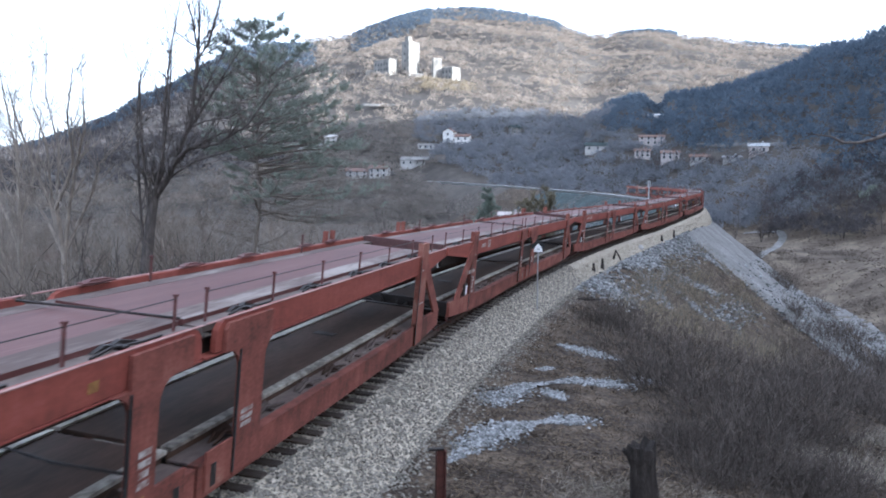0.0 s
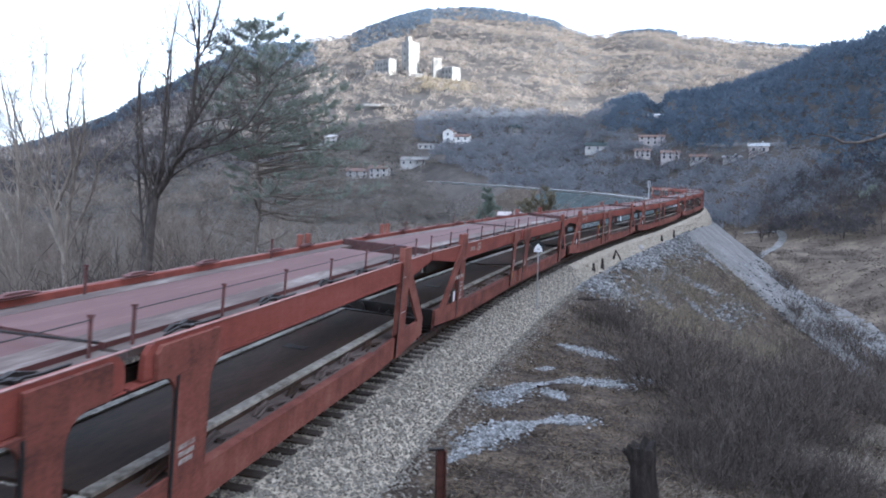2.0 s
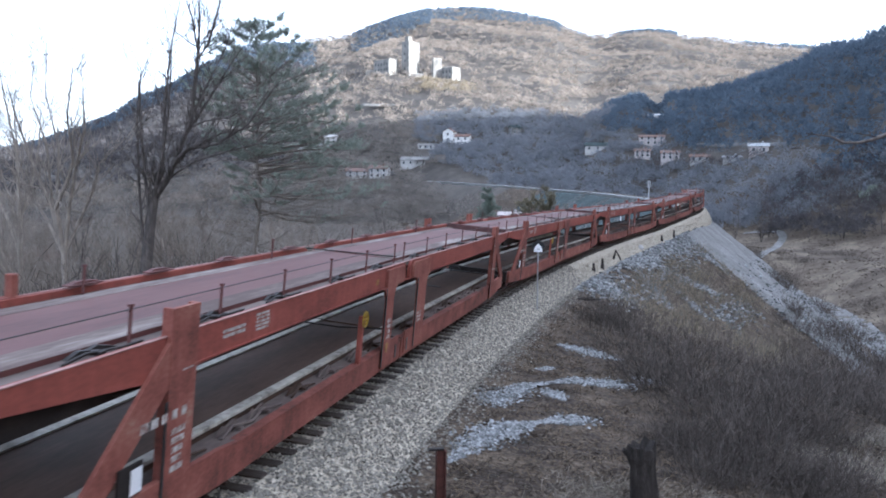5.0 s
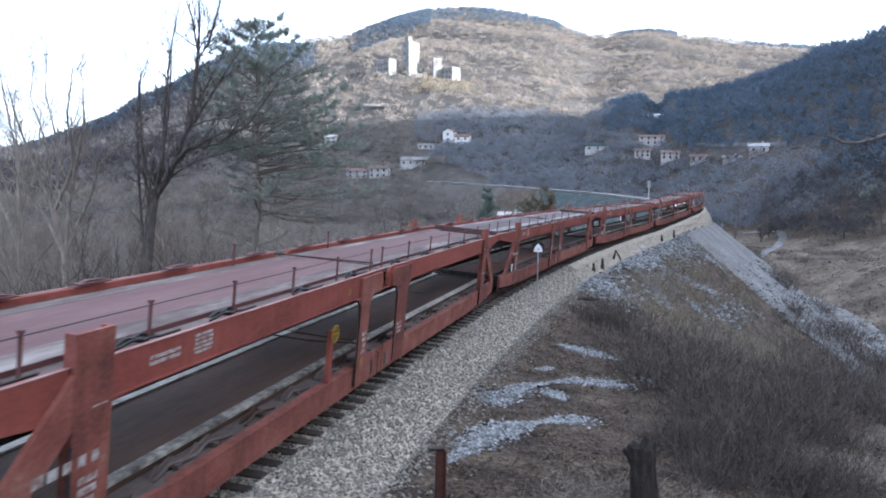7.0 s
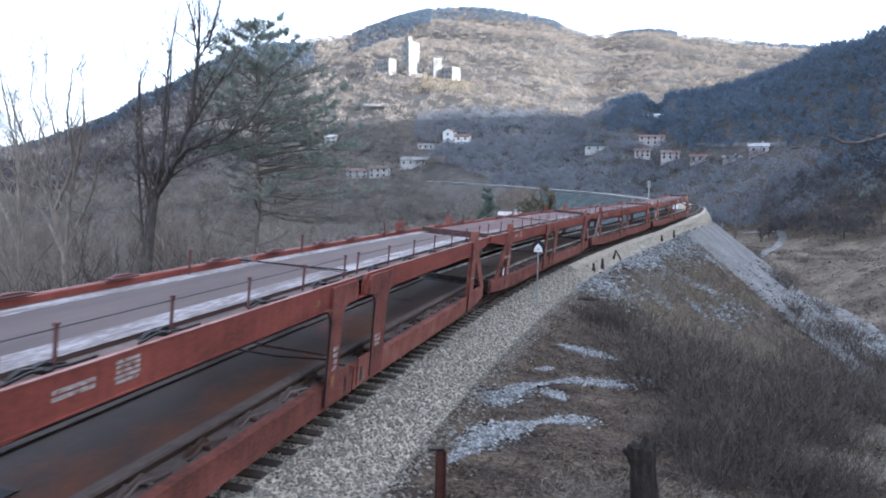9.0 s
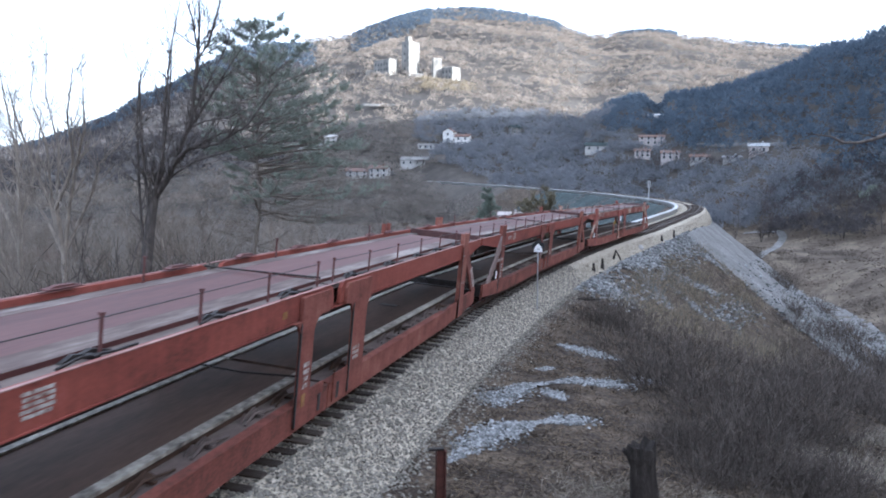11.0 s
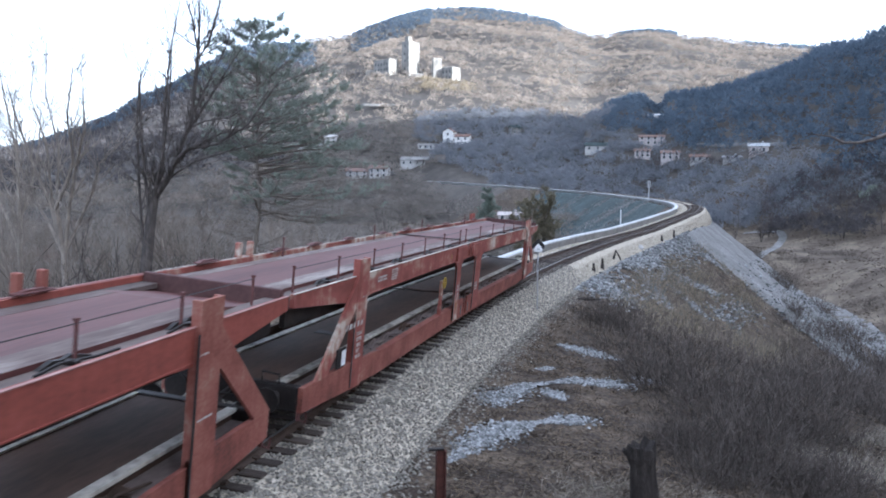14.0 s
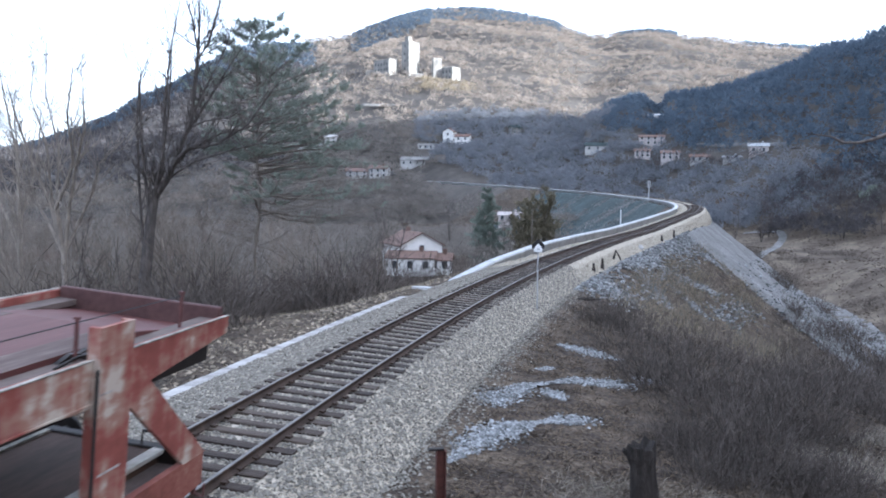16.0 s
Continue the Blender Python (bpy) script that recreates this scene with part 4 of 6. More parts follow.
def bare_tree(seed, height, r, label, m, stems=1, depth=4, spread=0.55, group="", lean=0.0, kids=(2, 4), clear=0.25, bark=None, twig=None, leaf=None):
    rng = random.Random(seed)
    root = thing("bare_tree", label, "tree", group)
    out = []
    for i in range(stems):
        d = Vector((rng.uniform(-0.25, 0.25) * (stems > 1) + lean, rng.uniform(-0.25, 0.25) * (stems > 1), 1))
        p, q = Vector((rng.uniform(-0.2, 0.2) * (stems > 1), 0, -0.3)), None
        n = 7
        rr = r * (1 if i == 0 else rng.uniform(0.5, 0.8))
        hh = height * (1 if i == 0 else rng.uniform(0.75, 0.95))
        for j in range(n):
            d = (d + Vector((rng.gauss(0, 0.07), rng.gauss(0, 0.07), 0.05))).normalized()
            q = p + d * hh / n * 0.9
            ra, rb = rr * (1 - 0.82 * j / n), rr * (1 - 0.82 * (j + 1) / n)
            out.append((*p, *q, ra, rb))
            if (j + 1) / n > clear:
                for c in range(rng.randint(2, 3)):
                    th = rng.uniform(0, 6.28)
                    nd = Vector((math.cos(th) * 0.8, math.sin(th) * 0.8, rng.uniform(0.35, 1.0)))
                    grow(rng, p.lerp(q, rng.random()), nd, hh * rng.uniform(0.16, 0.30) * (1.15 - 0.5 * j / n), rb * rng.uniform(0.4, 0.62), depth - 2, out, spread, 0.14, kids)
            p = q
    tree_parts(root, out, 0.035, bark or M_palebark, twig)
    if leaf:
        v, f = needles(np.random.default_rng(seed), [q for q in out if q[7] < 0.03], 5, 0.5, 0.2)
        part_me("foliage", mesh_np("foliage", v, f, [leaf]), root)
    root.matrix_world = m
    return root


def needles(rng, seg, per, size, thin=0.16):
    """Tufts of needles: slender triangles fanned round the ends of twigs."""
    seg = np.asarray(seg, float)
    n = len(seg)
    t = rng.random((n, per, 1))
    c = seg[:, None, :3] * (1 - t) + seg[:, None, 3:6] * t
    d = rng.normal(size=(n, per, 3)) + np.array([0, 0, 0.5])
    d /= np.linalg.norm(d, axis=2, keepdims=True)
    s = rng.normal(size=(n, per, 3))
    s = np.cross(d, s)
    s /= np.linalg.norm(s, axis=2, keepdims=True)
    ln = size * rng.uniform(0.6, 1.3, (n, per, 1))
    v = np.stack([c - s * ln * thin, c + s * ln * thin, c + d * ln], 2).reshape(-1, 3)
    return v, np.arange(len(v)).reshape(-1, 3)


def pine_tree(seed, height, r, label, m, low=0.3, wide=0.33, tuft=0.42, group="", per=9, leaf=None, name="pine_tree", bias=0.0):
    rng = random.Random(seed)
    root = thing(name, label, "tree", group)
    out, tw = [], []
    p = Vector((0, 0, -0.3))
    n = 12
    for j in range(n):
        q = p + Vector((rng.gauss(0, 0.05), rng.gauss(0, 0.05), 1)) * height / n
        out.append((*p, *q, r * (1 - 0.9 * j / n), r * (1 - 0.9 * (j + 1) / n)))
        f = (j + 1) / n
        if f > low:
            for c in range(rng.randint(5, 7)):
                th = rng.uniform(0, 6.28)
                if bias and f < 0.74 and math.cos(th) < -0.1:
                    continue
                ln = height * wide * (1.25 - f) * rng.uniform(0.6, 1.1) * min(1, (f - low) * 4 + 0.5) * (1 + bias * math.cos(th))
                b = []
                grow(rng, p.lerp(q, rng.random()), (math.cos(th), math.sin(th), rng.uniform(-0.05, 0.35)), ln, r * 0.28 * (1.1 - f), 2, b, 0.7, 0.05, (4, 5), 0.55)
                out += b
                tw += [g for g in b if g[7] < r * 0.09]
        p = q
    tree_parts(root, out, 0.03)
    v, f = needles(np.random.default_rng(seed), tw, per, tuft)
    part_me("foliage", mesh_np("foliage", v, f, [leaf or M_needle]), root)
    root.matrix_world = m
    return root


def crowns(seed, xy, h, w, name, mat, label, per=26, lift=0.35, sharp=0.25, size=0.24, conif=False, round_=False):
    """Many far crowns in one mesh: fans of slender upright shards round each middle."""
    g = np.random.default_rng(seed)
    n = len(xy)
    z = ground_z(xy[:, 0], xy[:, 1])
    hh = h * g.uniform(0.7, 1.25, (n, 1, 1))
    ww = w * g.uniform(0.7, 1.25, (n, 1, 1))
    u = g.normal(size=(n, per, 3))
    u /= np.linalg.norm(u, axis=2, keepdims=True)
    u[:, :, 2] = np.abs(u[:, :, 2])
    if conif:
        t = g.uniform(0.05, 1, (n, per, 1))
        rad = (1 - t) * 0.5 * ww
        c = np.concatenate([u[:, :, :2] * rad, t * hh], 2)
        d = np.concatenate([u[:, :, :2], np.full((n, per, 1), 0.35)], 2)
        ln = 0.28 * ww * (1.15 - t) + 0.3
    elif round_:
        c = u * np.concatenate([ww * 0.34, ww * 0.34, hh * 0.36], 2) * g.uniform(0.5, 1, (n, per, 1)) + np.concatenate([hh * 0, hh * 0, hh * lift], 2)
        d = u * 0.5 + g.normal(0, 0.4, (n, per, 3))
        ln = size * ww * g.uniform(0.7, 1.2, (n, per, 1))
    else:
        c = np.concatenate([u[:, :, :2] * ww * 0.30, lift * hh + u[:, :, 2:] * hh * 0.30], 2)
        d = u * np.array([0.8, 0.8, 1.0]) + np.array([0, 0, 0.35])
        ln = 0.36 * ww * g.uniform(0.6, 1.3, (n, per, 1))
    s = np.cross(d, g.normal(size=(n, per, 3)))
    s /= np.linalg.norm(s, axis=2, keepdims=True) + 1e-9
    base = np.stack([xy[:, 0], xy[:, 1], z], -1)[:, None, :]
    c = c + base
    v = np.stack([c - s * ln * sharp, c + s * ln * sharp, c + d * ln], 2).reshape(-1, 3)
    ob = new(name, mesh_np(name, v, np.arange(len(v)).reshape(-1, 3), [mat]))
    return tagged(ob, label, "woods", kind="stuff")


def scatter(seed, n, az0, az1, d0, d1, keep=None):
    g = np.random.default_rng(seed)
    az, d = np.radians(g.uniform(az0, az1, n)), np.sqrt(g.uniform(d0 * d0, d1 * d1, n))
    x, y = d * np.sin(az), d * np.cos(az)
    s, u, zt = nearest(x, y)
    ok = np.abs(u) > 9
    if keep is not None:
        ok &= keep(x, y, s, u)
    return np.stack([x[ok], y[ok]], -1)


HOUSES = np.array([(3.4, 489), (11, 482), (-10, 474), (-16, 455), (-33, 416), (-44, 416), (-77, 468), (-75, 546), (83, 444), (108, 424), (98, 405), (108, 388), (116, 371),
                   (125, 356), (134, 348), (123, 472), (44, 506)], float)


def clear_view(x, y):
    """Away from the open ground before the far houses."""
    k, d, az = np.ones(len(x), bool), np.hypot(x, y), np.arctan2(x, y)
    for hx, hy in HOUSES:
        dh, ah = math.hypot(hx, hy), math.atan2(hx, hy)
        k &= ~((d > dh - 9) & (d < dh + 7) & (np.abs(az - ah) * d < 7))
    return k


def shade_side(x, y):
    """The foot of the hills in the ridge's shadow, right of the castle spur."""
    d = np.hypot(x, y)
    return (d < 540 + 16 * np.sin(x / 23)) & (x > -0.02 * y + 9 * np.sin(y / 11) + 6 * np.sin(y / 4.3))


def brown_side(x, y):
    """The foot of the castle hill."""
    return (np.hypot(x, y) < 545 + 15 * np.sin(x / 13)) & ~shade_side(x, y) & (x > -0.2 * y)


def pine_side(x, y):
    d, w = np.hypot(x, y), 18 * np.sin(x / 17) + 14 * np.sin(y / 13 + x / 29)
    return (d + 0.8 * w > np.interp(np.degrees(np.arctan2(x, y)), [13, 17, 21.5, 25, 30], [440, 412, 380, 345, 318])) & (x + 0.6 * w > 0.19 * y)


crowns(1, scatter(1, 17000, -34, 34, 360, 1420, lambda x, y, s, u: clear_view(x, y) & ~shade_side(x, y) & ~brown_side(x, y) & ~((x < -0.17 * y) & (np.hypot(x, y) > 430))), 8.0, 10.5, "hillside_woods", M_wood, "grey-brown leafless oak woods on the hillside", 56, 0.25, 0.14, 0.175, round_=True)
# pines on the shaded hill; their colour carries the blue haze
crowns(2, scatter(2, 17000, 9, 50, 235, 570, lambda x, y, s, u: (u > 12) & clear_view(x, y) & pine_side(x, y)), 7.5, 5.2, "dark_pine_woods", M_pinefar, "dark pine woods on the shaded slope, tinted blue for haze", 21, 0.4, 0.3, round_=True)
# these replace the sunlit woods here, with shade and haze in their colour
crowns(7, scatter(7, 7600, -2, 34, 225, 560, lambda x, y, s, u: (u > 14) & clear_view(x, y) & ~pine_side(x, y) & ~((x > 0.19 * y) & (np.hypot(x, y) < 298))), 6.5, 7.5, "shaded_slope_woods", M_hazetwig, "leafless trees below the pines, tinted blue-grey for shade and haze", 42, 0.3, 0.11, round_=True)

crowns(12, scatter(12, 2600, -13, 0, 345, 545, lambda x, y, s, u: brown_side(x, y) & clear_view(x, y)), 5.5, 6.0, "castle_hill_scrub", M_hazel, "brown-grey leafless scrub at the foot of the castle hill", 44, 0.3, 0.09, round_=True)
crowns(13, np.concatenate([np.random.default_rng(13).normal((hx - 1.5, hy - 6.5), (5.0, 1.6), (10, 2)) for hx, hy in ((98, 405), (108, 388), (116, 371), (125, 356), (134, 348), (108, 424), (-33, 416), (-44, 416))]), 8.5, 5.0, "garden_trees",
       M_hazetwig, "thin leafless garden trees before the far houses", 30, 0.45, 0.06, round_=True)


def ridge_strip(seed, n, az0, az1, deep):
    """Places along the crest of the far ridge, down to a depth on its near side."""
    g = np.random.default_rng(seed)
    az = g.uniform(az0, az1, n)
    d = np.interp(az, FAR_AZ, FAR_D) + 15 - (deep + 15) * g.random(n) ** 1.8
    return np.column_stack([d * np.sin(np.radians(az)), d * np.cos(np.radians(az))])


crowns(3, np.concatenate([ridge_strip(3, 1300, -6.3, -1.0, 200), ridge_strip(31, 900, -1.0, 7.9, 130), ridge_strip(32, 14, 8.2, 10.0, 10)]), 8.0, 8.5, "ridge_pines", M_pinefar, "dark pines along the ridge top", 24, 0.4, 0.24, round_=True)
crowns(4, scatter(4, 2300, -34, 9, 110, 410, lambda x, y, s, u: ((u < -14) | (x < -0.02 * y) & (np.hypot(x, y) > 260)) & ~((np.abs(x + 5) < 11) & (y < 178))), 6.5, 7.0, "valley_thicket", M_hazel,
       "pale grey-brown leafless thicket in the valley", 100, 0.3, 0.05, round_=True)
crowns(14, scatter(14, 700, 21.5, 34, 255, 330, lambda x, y, s, u: (u > 45) & (np.hypot(x, y) > 268 + 9 * np.sin(x / 5))), 8.0, 6.0, "field_edge_thorns", M_thorn, "dark thorny thicket beyond the field", 60, 0.35, 0.09, round_=True)
crowns(5, scatter(5, 620, 12, 34, 190, 330, lambda x, y, s, u: (u > 45) & (np.hypot(x, y) > 290)), 8.0, 7.0, "field_edge_trees", M_hazetwig, "grey leafless trees beyond the field", 90, 0.35, 0.07, round_=True)
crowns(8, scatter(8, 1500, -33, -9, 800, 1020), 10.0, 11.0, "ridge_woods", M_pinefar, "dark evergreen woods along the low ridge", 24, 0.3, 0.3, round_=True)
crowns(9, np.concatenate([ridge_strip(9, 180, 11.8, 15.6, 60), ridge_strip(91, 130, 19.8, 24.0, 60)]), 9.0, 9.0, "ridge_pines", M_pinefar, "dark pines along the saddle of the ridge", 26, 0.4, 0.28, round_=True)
crowns(10, np.random.default_rng(10).uniform((-24, 625), (24, 700), (60, 2)), 7.0, 9.0, "golden_oaks", M_gold, "golden-leaved oaks at the foot of the castle", 80, 0.4, 0.12, round_=True)
# the spur's shade is painted by giving its scrub the dark twig colour
crowns(11, scatter(11, 2600, -34, -9.5, 430, 1000, lambda x, y, s, u: clear_view(x, y)), 8.0, 11.0, "spur_scrub", M_thorn, "scrub on the low spur, coloured dark for its shade", 34, 0.25, 0.15, round_=True)

screen = np.random.default_rng(12).uniform(0, 1, (64, 2))
crowns(12, np.stack([88 + 44 * screen[:, 0] + 2 * screen[:, 1], 399 - 58 * screen[:, 0] - 8 * screen[:, 1]], -1), 6.5, 6.0, "garden_trees", M_thorn, "bare trees screening the shaded houses", 30, 0.45, 0.07, round_=True)

# ---- lineside ----
def beside(s, u, h):
    """Along the edge of the bank: closer to the track round the bend, dipping to the ground where the wall begins."""
    return level(s, u + 0.45 * smooth((s - 70) / 50), h - np.interp(s, [38, 44, 48, 52, 56, 62], [0.95, 0.67, 0.46, 0.25, 0.15, 0.0]))


tagged(part_me("parapet", sweep("parapet", [(-3.42, -0.95), (-3.42, -0.12), (-3.36, -0.12), (-3.36, 0.06), (-3.92, 0.06), (-3.92, -0.12), (-3.86, -0.12), (-3.86, -1.2)], 43, 440, 2.0, [M_concrete], fn=beside), None),
       "pale concrete parapet along the embankment edge", "wall", kind="structure")


def build_trough():
    root = thing("cable_trough", "pale concrete cable trough with lids beside the track", "cable trough")
    part_me("channel", sweep("channel", [(-3.58, -0.95), (-3.22, -0.95), (-3.22, -0.49), (-3.58, -0.49)], -6, 36, 1.5, [M_lid], fn=level), root)
    rng = random.Random(3)
    bm = box(-0.19, 0.19, -0.495, 0.495, -0.37, -0.30, 0.012)
    me = bpy.data.meshes.new("lid")
    bm.to_mesh(me)
    bm.free()
    me.materials.append(M_lid)
    for i in range(42):
        ob = part_me("lid", me, root)
        ob.matrix_world = frame_at(-5.5 + i, -3.40 + rng.uniform(-0.012, 0.012), -0.12 + rng.uniform(0, 0.012), rng.uniform(-0.7, 0.7), False)


build_trough()


def lone(name, label, category, m, parts, group=""):
    """A thing with its parts, placed by m; parts: (name, bmesh, material)."""
    root = thing(name, label, category, group, m)
    for nm, bm, mat in parts:
        part(nm, bm, mat, root)
    return root


lone("concrete_slab", "pale concrete slab across the bank beside the trough", "slab", frame_at(40.0, -3.75, -0.52, 2, False), [("slab", box(-0.68, 0.68, -0.18, 0.18, -0.25, 0.04, 0.02), M_concrete)])

# warning sign on its pole
bm = bmesh.new()
add_tube(bm, [(0, 0, -0.4), (0, 0, 2.75)], 0.03, 8)
pole = bm
plate = bmesh.new()
vs = [(-0.20, 2.35), (0.20, 2.35), (0.15, 2.56), (0, 2.72), (-0.15, 2.56)]
fa = [plate.verts.new((x, -0.035, z)) for x, z in vs]
fb = [plate.verts.new((x, -0.045, z)) for x, z in vs]
plate.faces.new(fa), plate.faces.new(fb[::-1])
for i in range(5):
    plate.faces.new((fa[i], fb[i], fb[(i + 1) % 5], fa[(i + 1) % 5]))
back = bmesh.new()
vs = [(-0.27, 2.50), (0.27, 2.50), (0.28, 2.66), (0, 2.92), (-0.28, 2.66)]
fa = [back.verts.new((x, -0.022, z)) for x, z in vs]
fb = [back.verts.new((x, -0.032, z)) for x, z in vs]
back.faces.new(fa), back.faces.new(fb[::-1])
for i in range(5):
    back.faces.new((fa[i], fb[i], fb[(i + 1) % 5], fa[(i + 1) % 5]))
mark = box(-0.07, 0.07, -0.0495, -0.0465, 2.44, 2.50)
lone("trackside_sign", "small white peaked sign with dark rim on a thin pole", "sign", frame_at(37.2, 2.3, -0.72, 18, False),
     [("pole", pole, M_galv), ("plate", plate, M_sign), ("rim", back, M_black), ("mark", mark, M_galv)])

# stakes and a white stone on the shoulder
for s, u, k in ((54.7, 2.4, 0), (57.3, 2.55, 1), (86.5, 2.5, 0), (93.5, 2.6, 1)):
    bm = bmesh.new()
    add_box(bm, -0.07, 0.07, -0.06, 0.06, -0.3, 0.42 + 0.1 * k, 0.015)
    add_box(bm, -0.11, 0.11, -0.09, 0.09, -0.3, 0.1)
    lone("marker_stake", "short dark stake in the ballast shoulder", "stake", frame_at(s, u, -0.75, 15 * k, False), [("stake", bm, M_dark)], "marker stakes")
bm = bmesh.new()
for a in (0, 2.1, 4.2):
    add_tube(bm, [(0.36 * math.cos(a), 0.36 * math.sin(a), -0.1), (0, 0, 0.6)], 0.05, 6)
lone("timber_tripod", "small dark timber tripod on the ballast shoulder", "tripod", frame_at(63.3, 2.5, -0.7, 0, False), [("leg_frame", bm, M_dark)])
bm = bmesh.new()
bmesh.ops.create_icosphere(bm, subdivisions=2, radius=0.3)
for v in bm.verts:
    v.co *= 0.8 + 0.5 * noise.noise(v.co * 3)
lone("boundary_stone", "white-painted boundary stone on the shoulder", "stone", frame_at(75, 2.5, -0.72, 0, False), [("stone", bm, M_white)])

lone("lineside_post", "slim white post beside the parapet", "post", frame_at(97, -3.9, -0.9, 0, False), [("post", tube([(0, 0, -0.3), (0, 0, 2.6)], 0.05, 8), M_sign)])

# rusty post and broken stump in the foreground
bm = bmesh.new()
for x in (-0.075, 0.075):
    add_box(bm, x - 0.012, x + 0.012, -0.07, 0.07, -0.3, 0.92)
add_box(bm, -0.075, 0.075, -0.01, 0.01, -0.3, 0.92)
cap = box(-0.23, 0.05, -0.05, 0.05, 0.93, 0.965)
lone("steel_post", "rusty red steel post in the bank", "post", Matrix.Translation(on_ground(0.0, 14.3)) @ pose(0, 0, 0, 0, 0, 12), [("post", bm, M_post), ("cap", cap, M_dark)])


bm = bmesh.new()
add_tube(bm, [(-0.9, 0, 0.06), (-0.3, 0.12, 0.12), (0.4, -0.05, 0.10), (1.0, 0.1, 0.05)], [0.09, 0.10, 0.075, 0.04], 7)
add_tube(bm, [(0.1, 0.05, 0.12), (0.45, 0.4, 0.3), (0.6, 0.5, 0.42)], [0.04, 0.03, 0.015], 5)
lone("fallen_branch", "dark fallen branch lying on the bank", "branch", Matrix.Translation(on_ground(7.4, 41.6)) @ pose(0, 0, 0, 0, 0, 30), [("wood", bm, M_stump)])


def build_stump():
    rng = random.Random(8)
    root = thing("tree_stump", "dark broken tree stump in dry grass", "stump", "", Matrix.Translation(on_ground(3.9, 15.3)) @ pose(0, 0, 0, 0, -5, 0) @ Matrix.Diagonal((0.84, 0.84, 1, 1)))
    bm = bmesh.new()
    k, rings = 14, []
    for j in range(9):
        t = j / 8
        r0 = 0.36 - 0.10 * t + 0.05 * (t > 0.8)
        ring = []
        for i in range(k):
            th = 6.2832 * i / k
            r = r0 * (1 + 0.13 * math.sin(3 * th + 1 + 2 * t) + rng.uniform(-0.05, 0.05))
            z = -0.4 + t * 1.55 + (rng.uniform(-0.08, 0.14) if j == 8 else 0)
            ring.append(bm.verts.new((r * math.cos(th), r * math.sin(th), z)))
        rings.append(ring)
    for a, b in zip(rings, rings[1:]):
        for i in range(k):
            bm.faces.new((a[i], a[(i + 1) % k], b[(i + 1) % k], b[i]))
    c = bm.verts.new((0, 0, 0.95))
    for i in range(k):
        bm.faces.new((rings[-1][i], rings[-1][(i + 1) % k], c))
    part("trunk", bm, M_stump, root)
    part("stub", tube([(-0.2, -0.05, 0.95), (-0.34, -0.08, 1.06), (-0.40, -0.1, 1.12)], [0.07, 0.06, 0.045], 7), M_stump, root)


build_stump()

# signal beyond the bend
bm = tube([(0, 0, -0.4), (0, 0, 4.6)], 0.11, 8)
hd = box(-0.36, 0.36, -0.12, 0.06, 3.5, 5.0, 0.05)
vz = bmesh.new()
for z in (3.9, 4.3, 4.7):
    add_tube(vz, [(0, -0.12, z), (0, -0.32, z - 0.02)], 0.1, 10)
lone("railway_signal", "grey colour-light signal on a post beside the track", "signal", frame_at(203, -4.6, -0.6, 8, False), [("post", bm, M_concrete), ("head", hd, M_galv), ("hoods", vz, M_black)])


# ---- loose stone: ballast, rubble, pitching ----
def stones(name, label, c, size, mat, seed, flat=0.75, cube=False):
    g = np.random.default_rng(seed)
    n = len(c)
    if cube:
        bv = np.array([(x, y, z) for x in (-1, 1) for y in (-1, 1) for z in (-1, 1)], float)
        bf = np.array([(0, 1, 3, 2), (4, 6, 7, 5), (0, 4, 5, 1), (2, 3, 7, 6), (0, 2, 6, 4), (1, 5, 7, 3)])
    else:
        bv = np.array([(1, 0, 0), (-1, 0, 0), (0, 1, 0), (0, -1, 0), (0, 0, 1), (0, 0, -1)], float)
        bf = np.array([(0, 2, 4), (2, 1, 4), (1, 3, 4), (3, 0, 4)])      # their undersides lie bedded
    v = bv[None] * g.uniform(0.65, 1.35, (n, len(bv), 1)) + g.normal(0, 0.16, (n, len(bv), 3))
    v *= (size * g.uniform(0.6, 1.4, n))[:, None, None] * np.array([1, 1, flat])
    a, b = g.uniform(0, 6.28, n), g.normal(0, 0.35, n)
    ca, sa, cb, sb = np.cos(a)[:, None], np.sin(a)[:, None], np.cos(b)[:, None], np.sin(b)[:, None]
    x, y, z = v[:, :, 0], v[:, :, 1], v[:, :, 2]
    y, z = y * cb - z * sb, y * sb + z * cb
    x, y = x * ca - y * sa, x * sa + y * ca
    v = (np.stack([x, y, z], -1) + c[:, None, :]).reshape(-1, 3)
    f = (bf[None] + (np.arange(n) * len(bv))[:, None, None]).reshape(-1, bf.shape[1])
    return tagged(new(name, mesh_np(name, v, f, [mat])), label, "stones", kind="stuff")


def build_ballast_stones():
    g = np.random.default_rng(21)
    n = 84000
    s = np.where(g.random(n) < 0.07, g.uniform(-9, 5, n), 5 + 47 * g.random(n) ** 1.5)
    u = g.uniform(-3.18, 3.1, n)
    h = np.interp(u, [-3.2, -1.85, -1.3, 0, 1.3, 1.72, 3.0, 3.3], [-0.64, -0.36, -0.21, -0.22, -0.21, -0.36, -1.12, -1.3])
    tie = np.abs((s - 2.0 + 0.3) % 0.6 - 0.3) < 0.15
    keep = ~(tie & (np.abs(u) < 1.28)) & (np.abs(np.abs(u) - 0.753) > 0.09)
    s, u, h = s[keep], u[keep], h[keep]
    stones("ballast_stones", "loose grey limestone ballast stones", along(s, u, h + 0.01), 0.037, M_stone, 22)


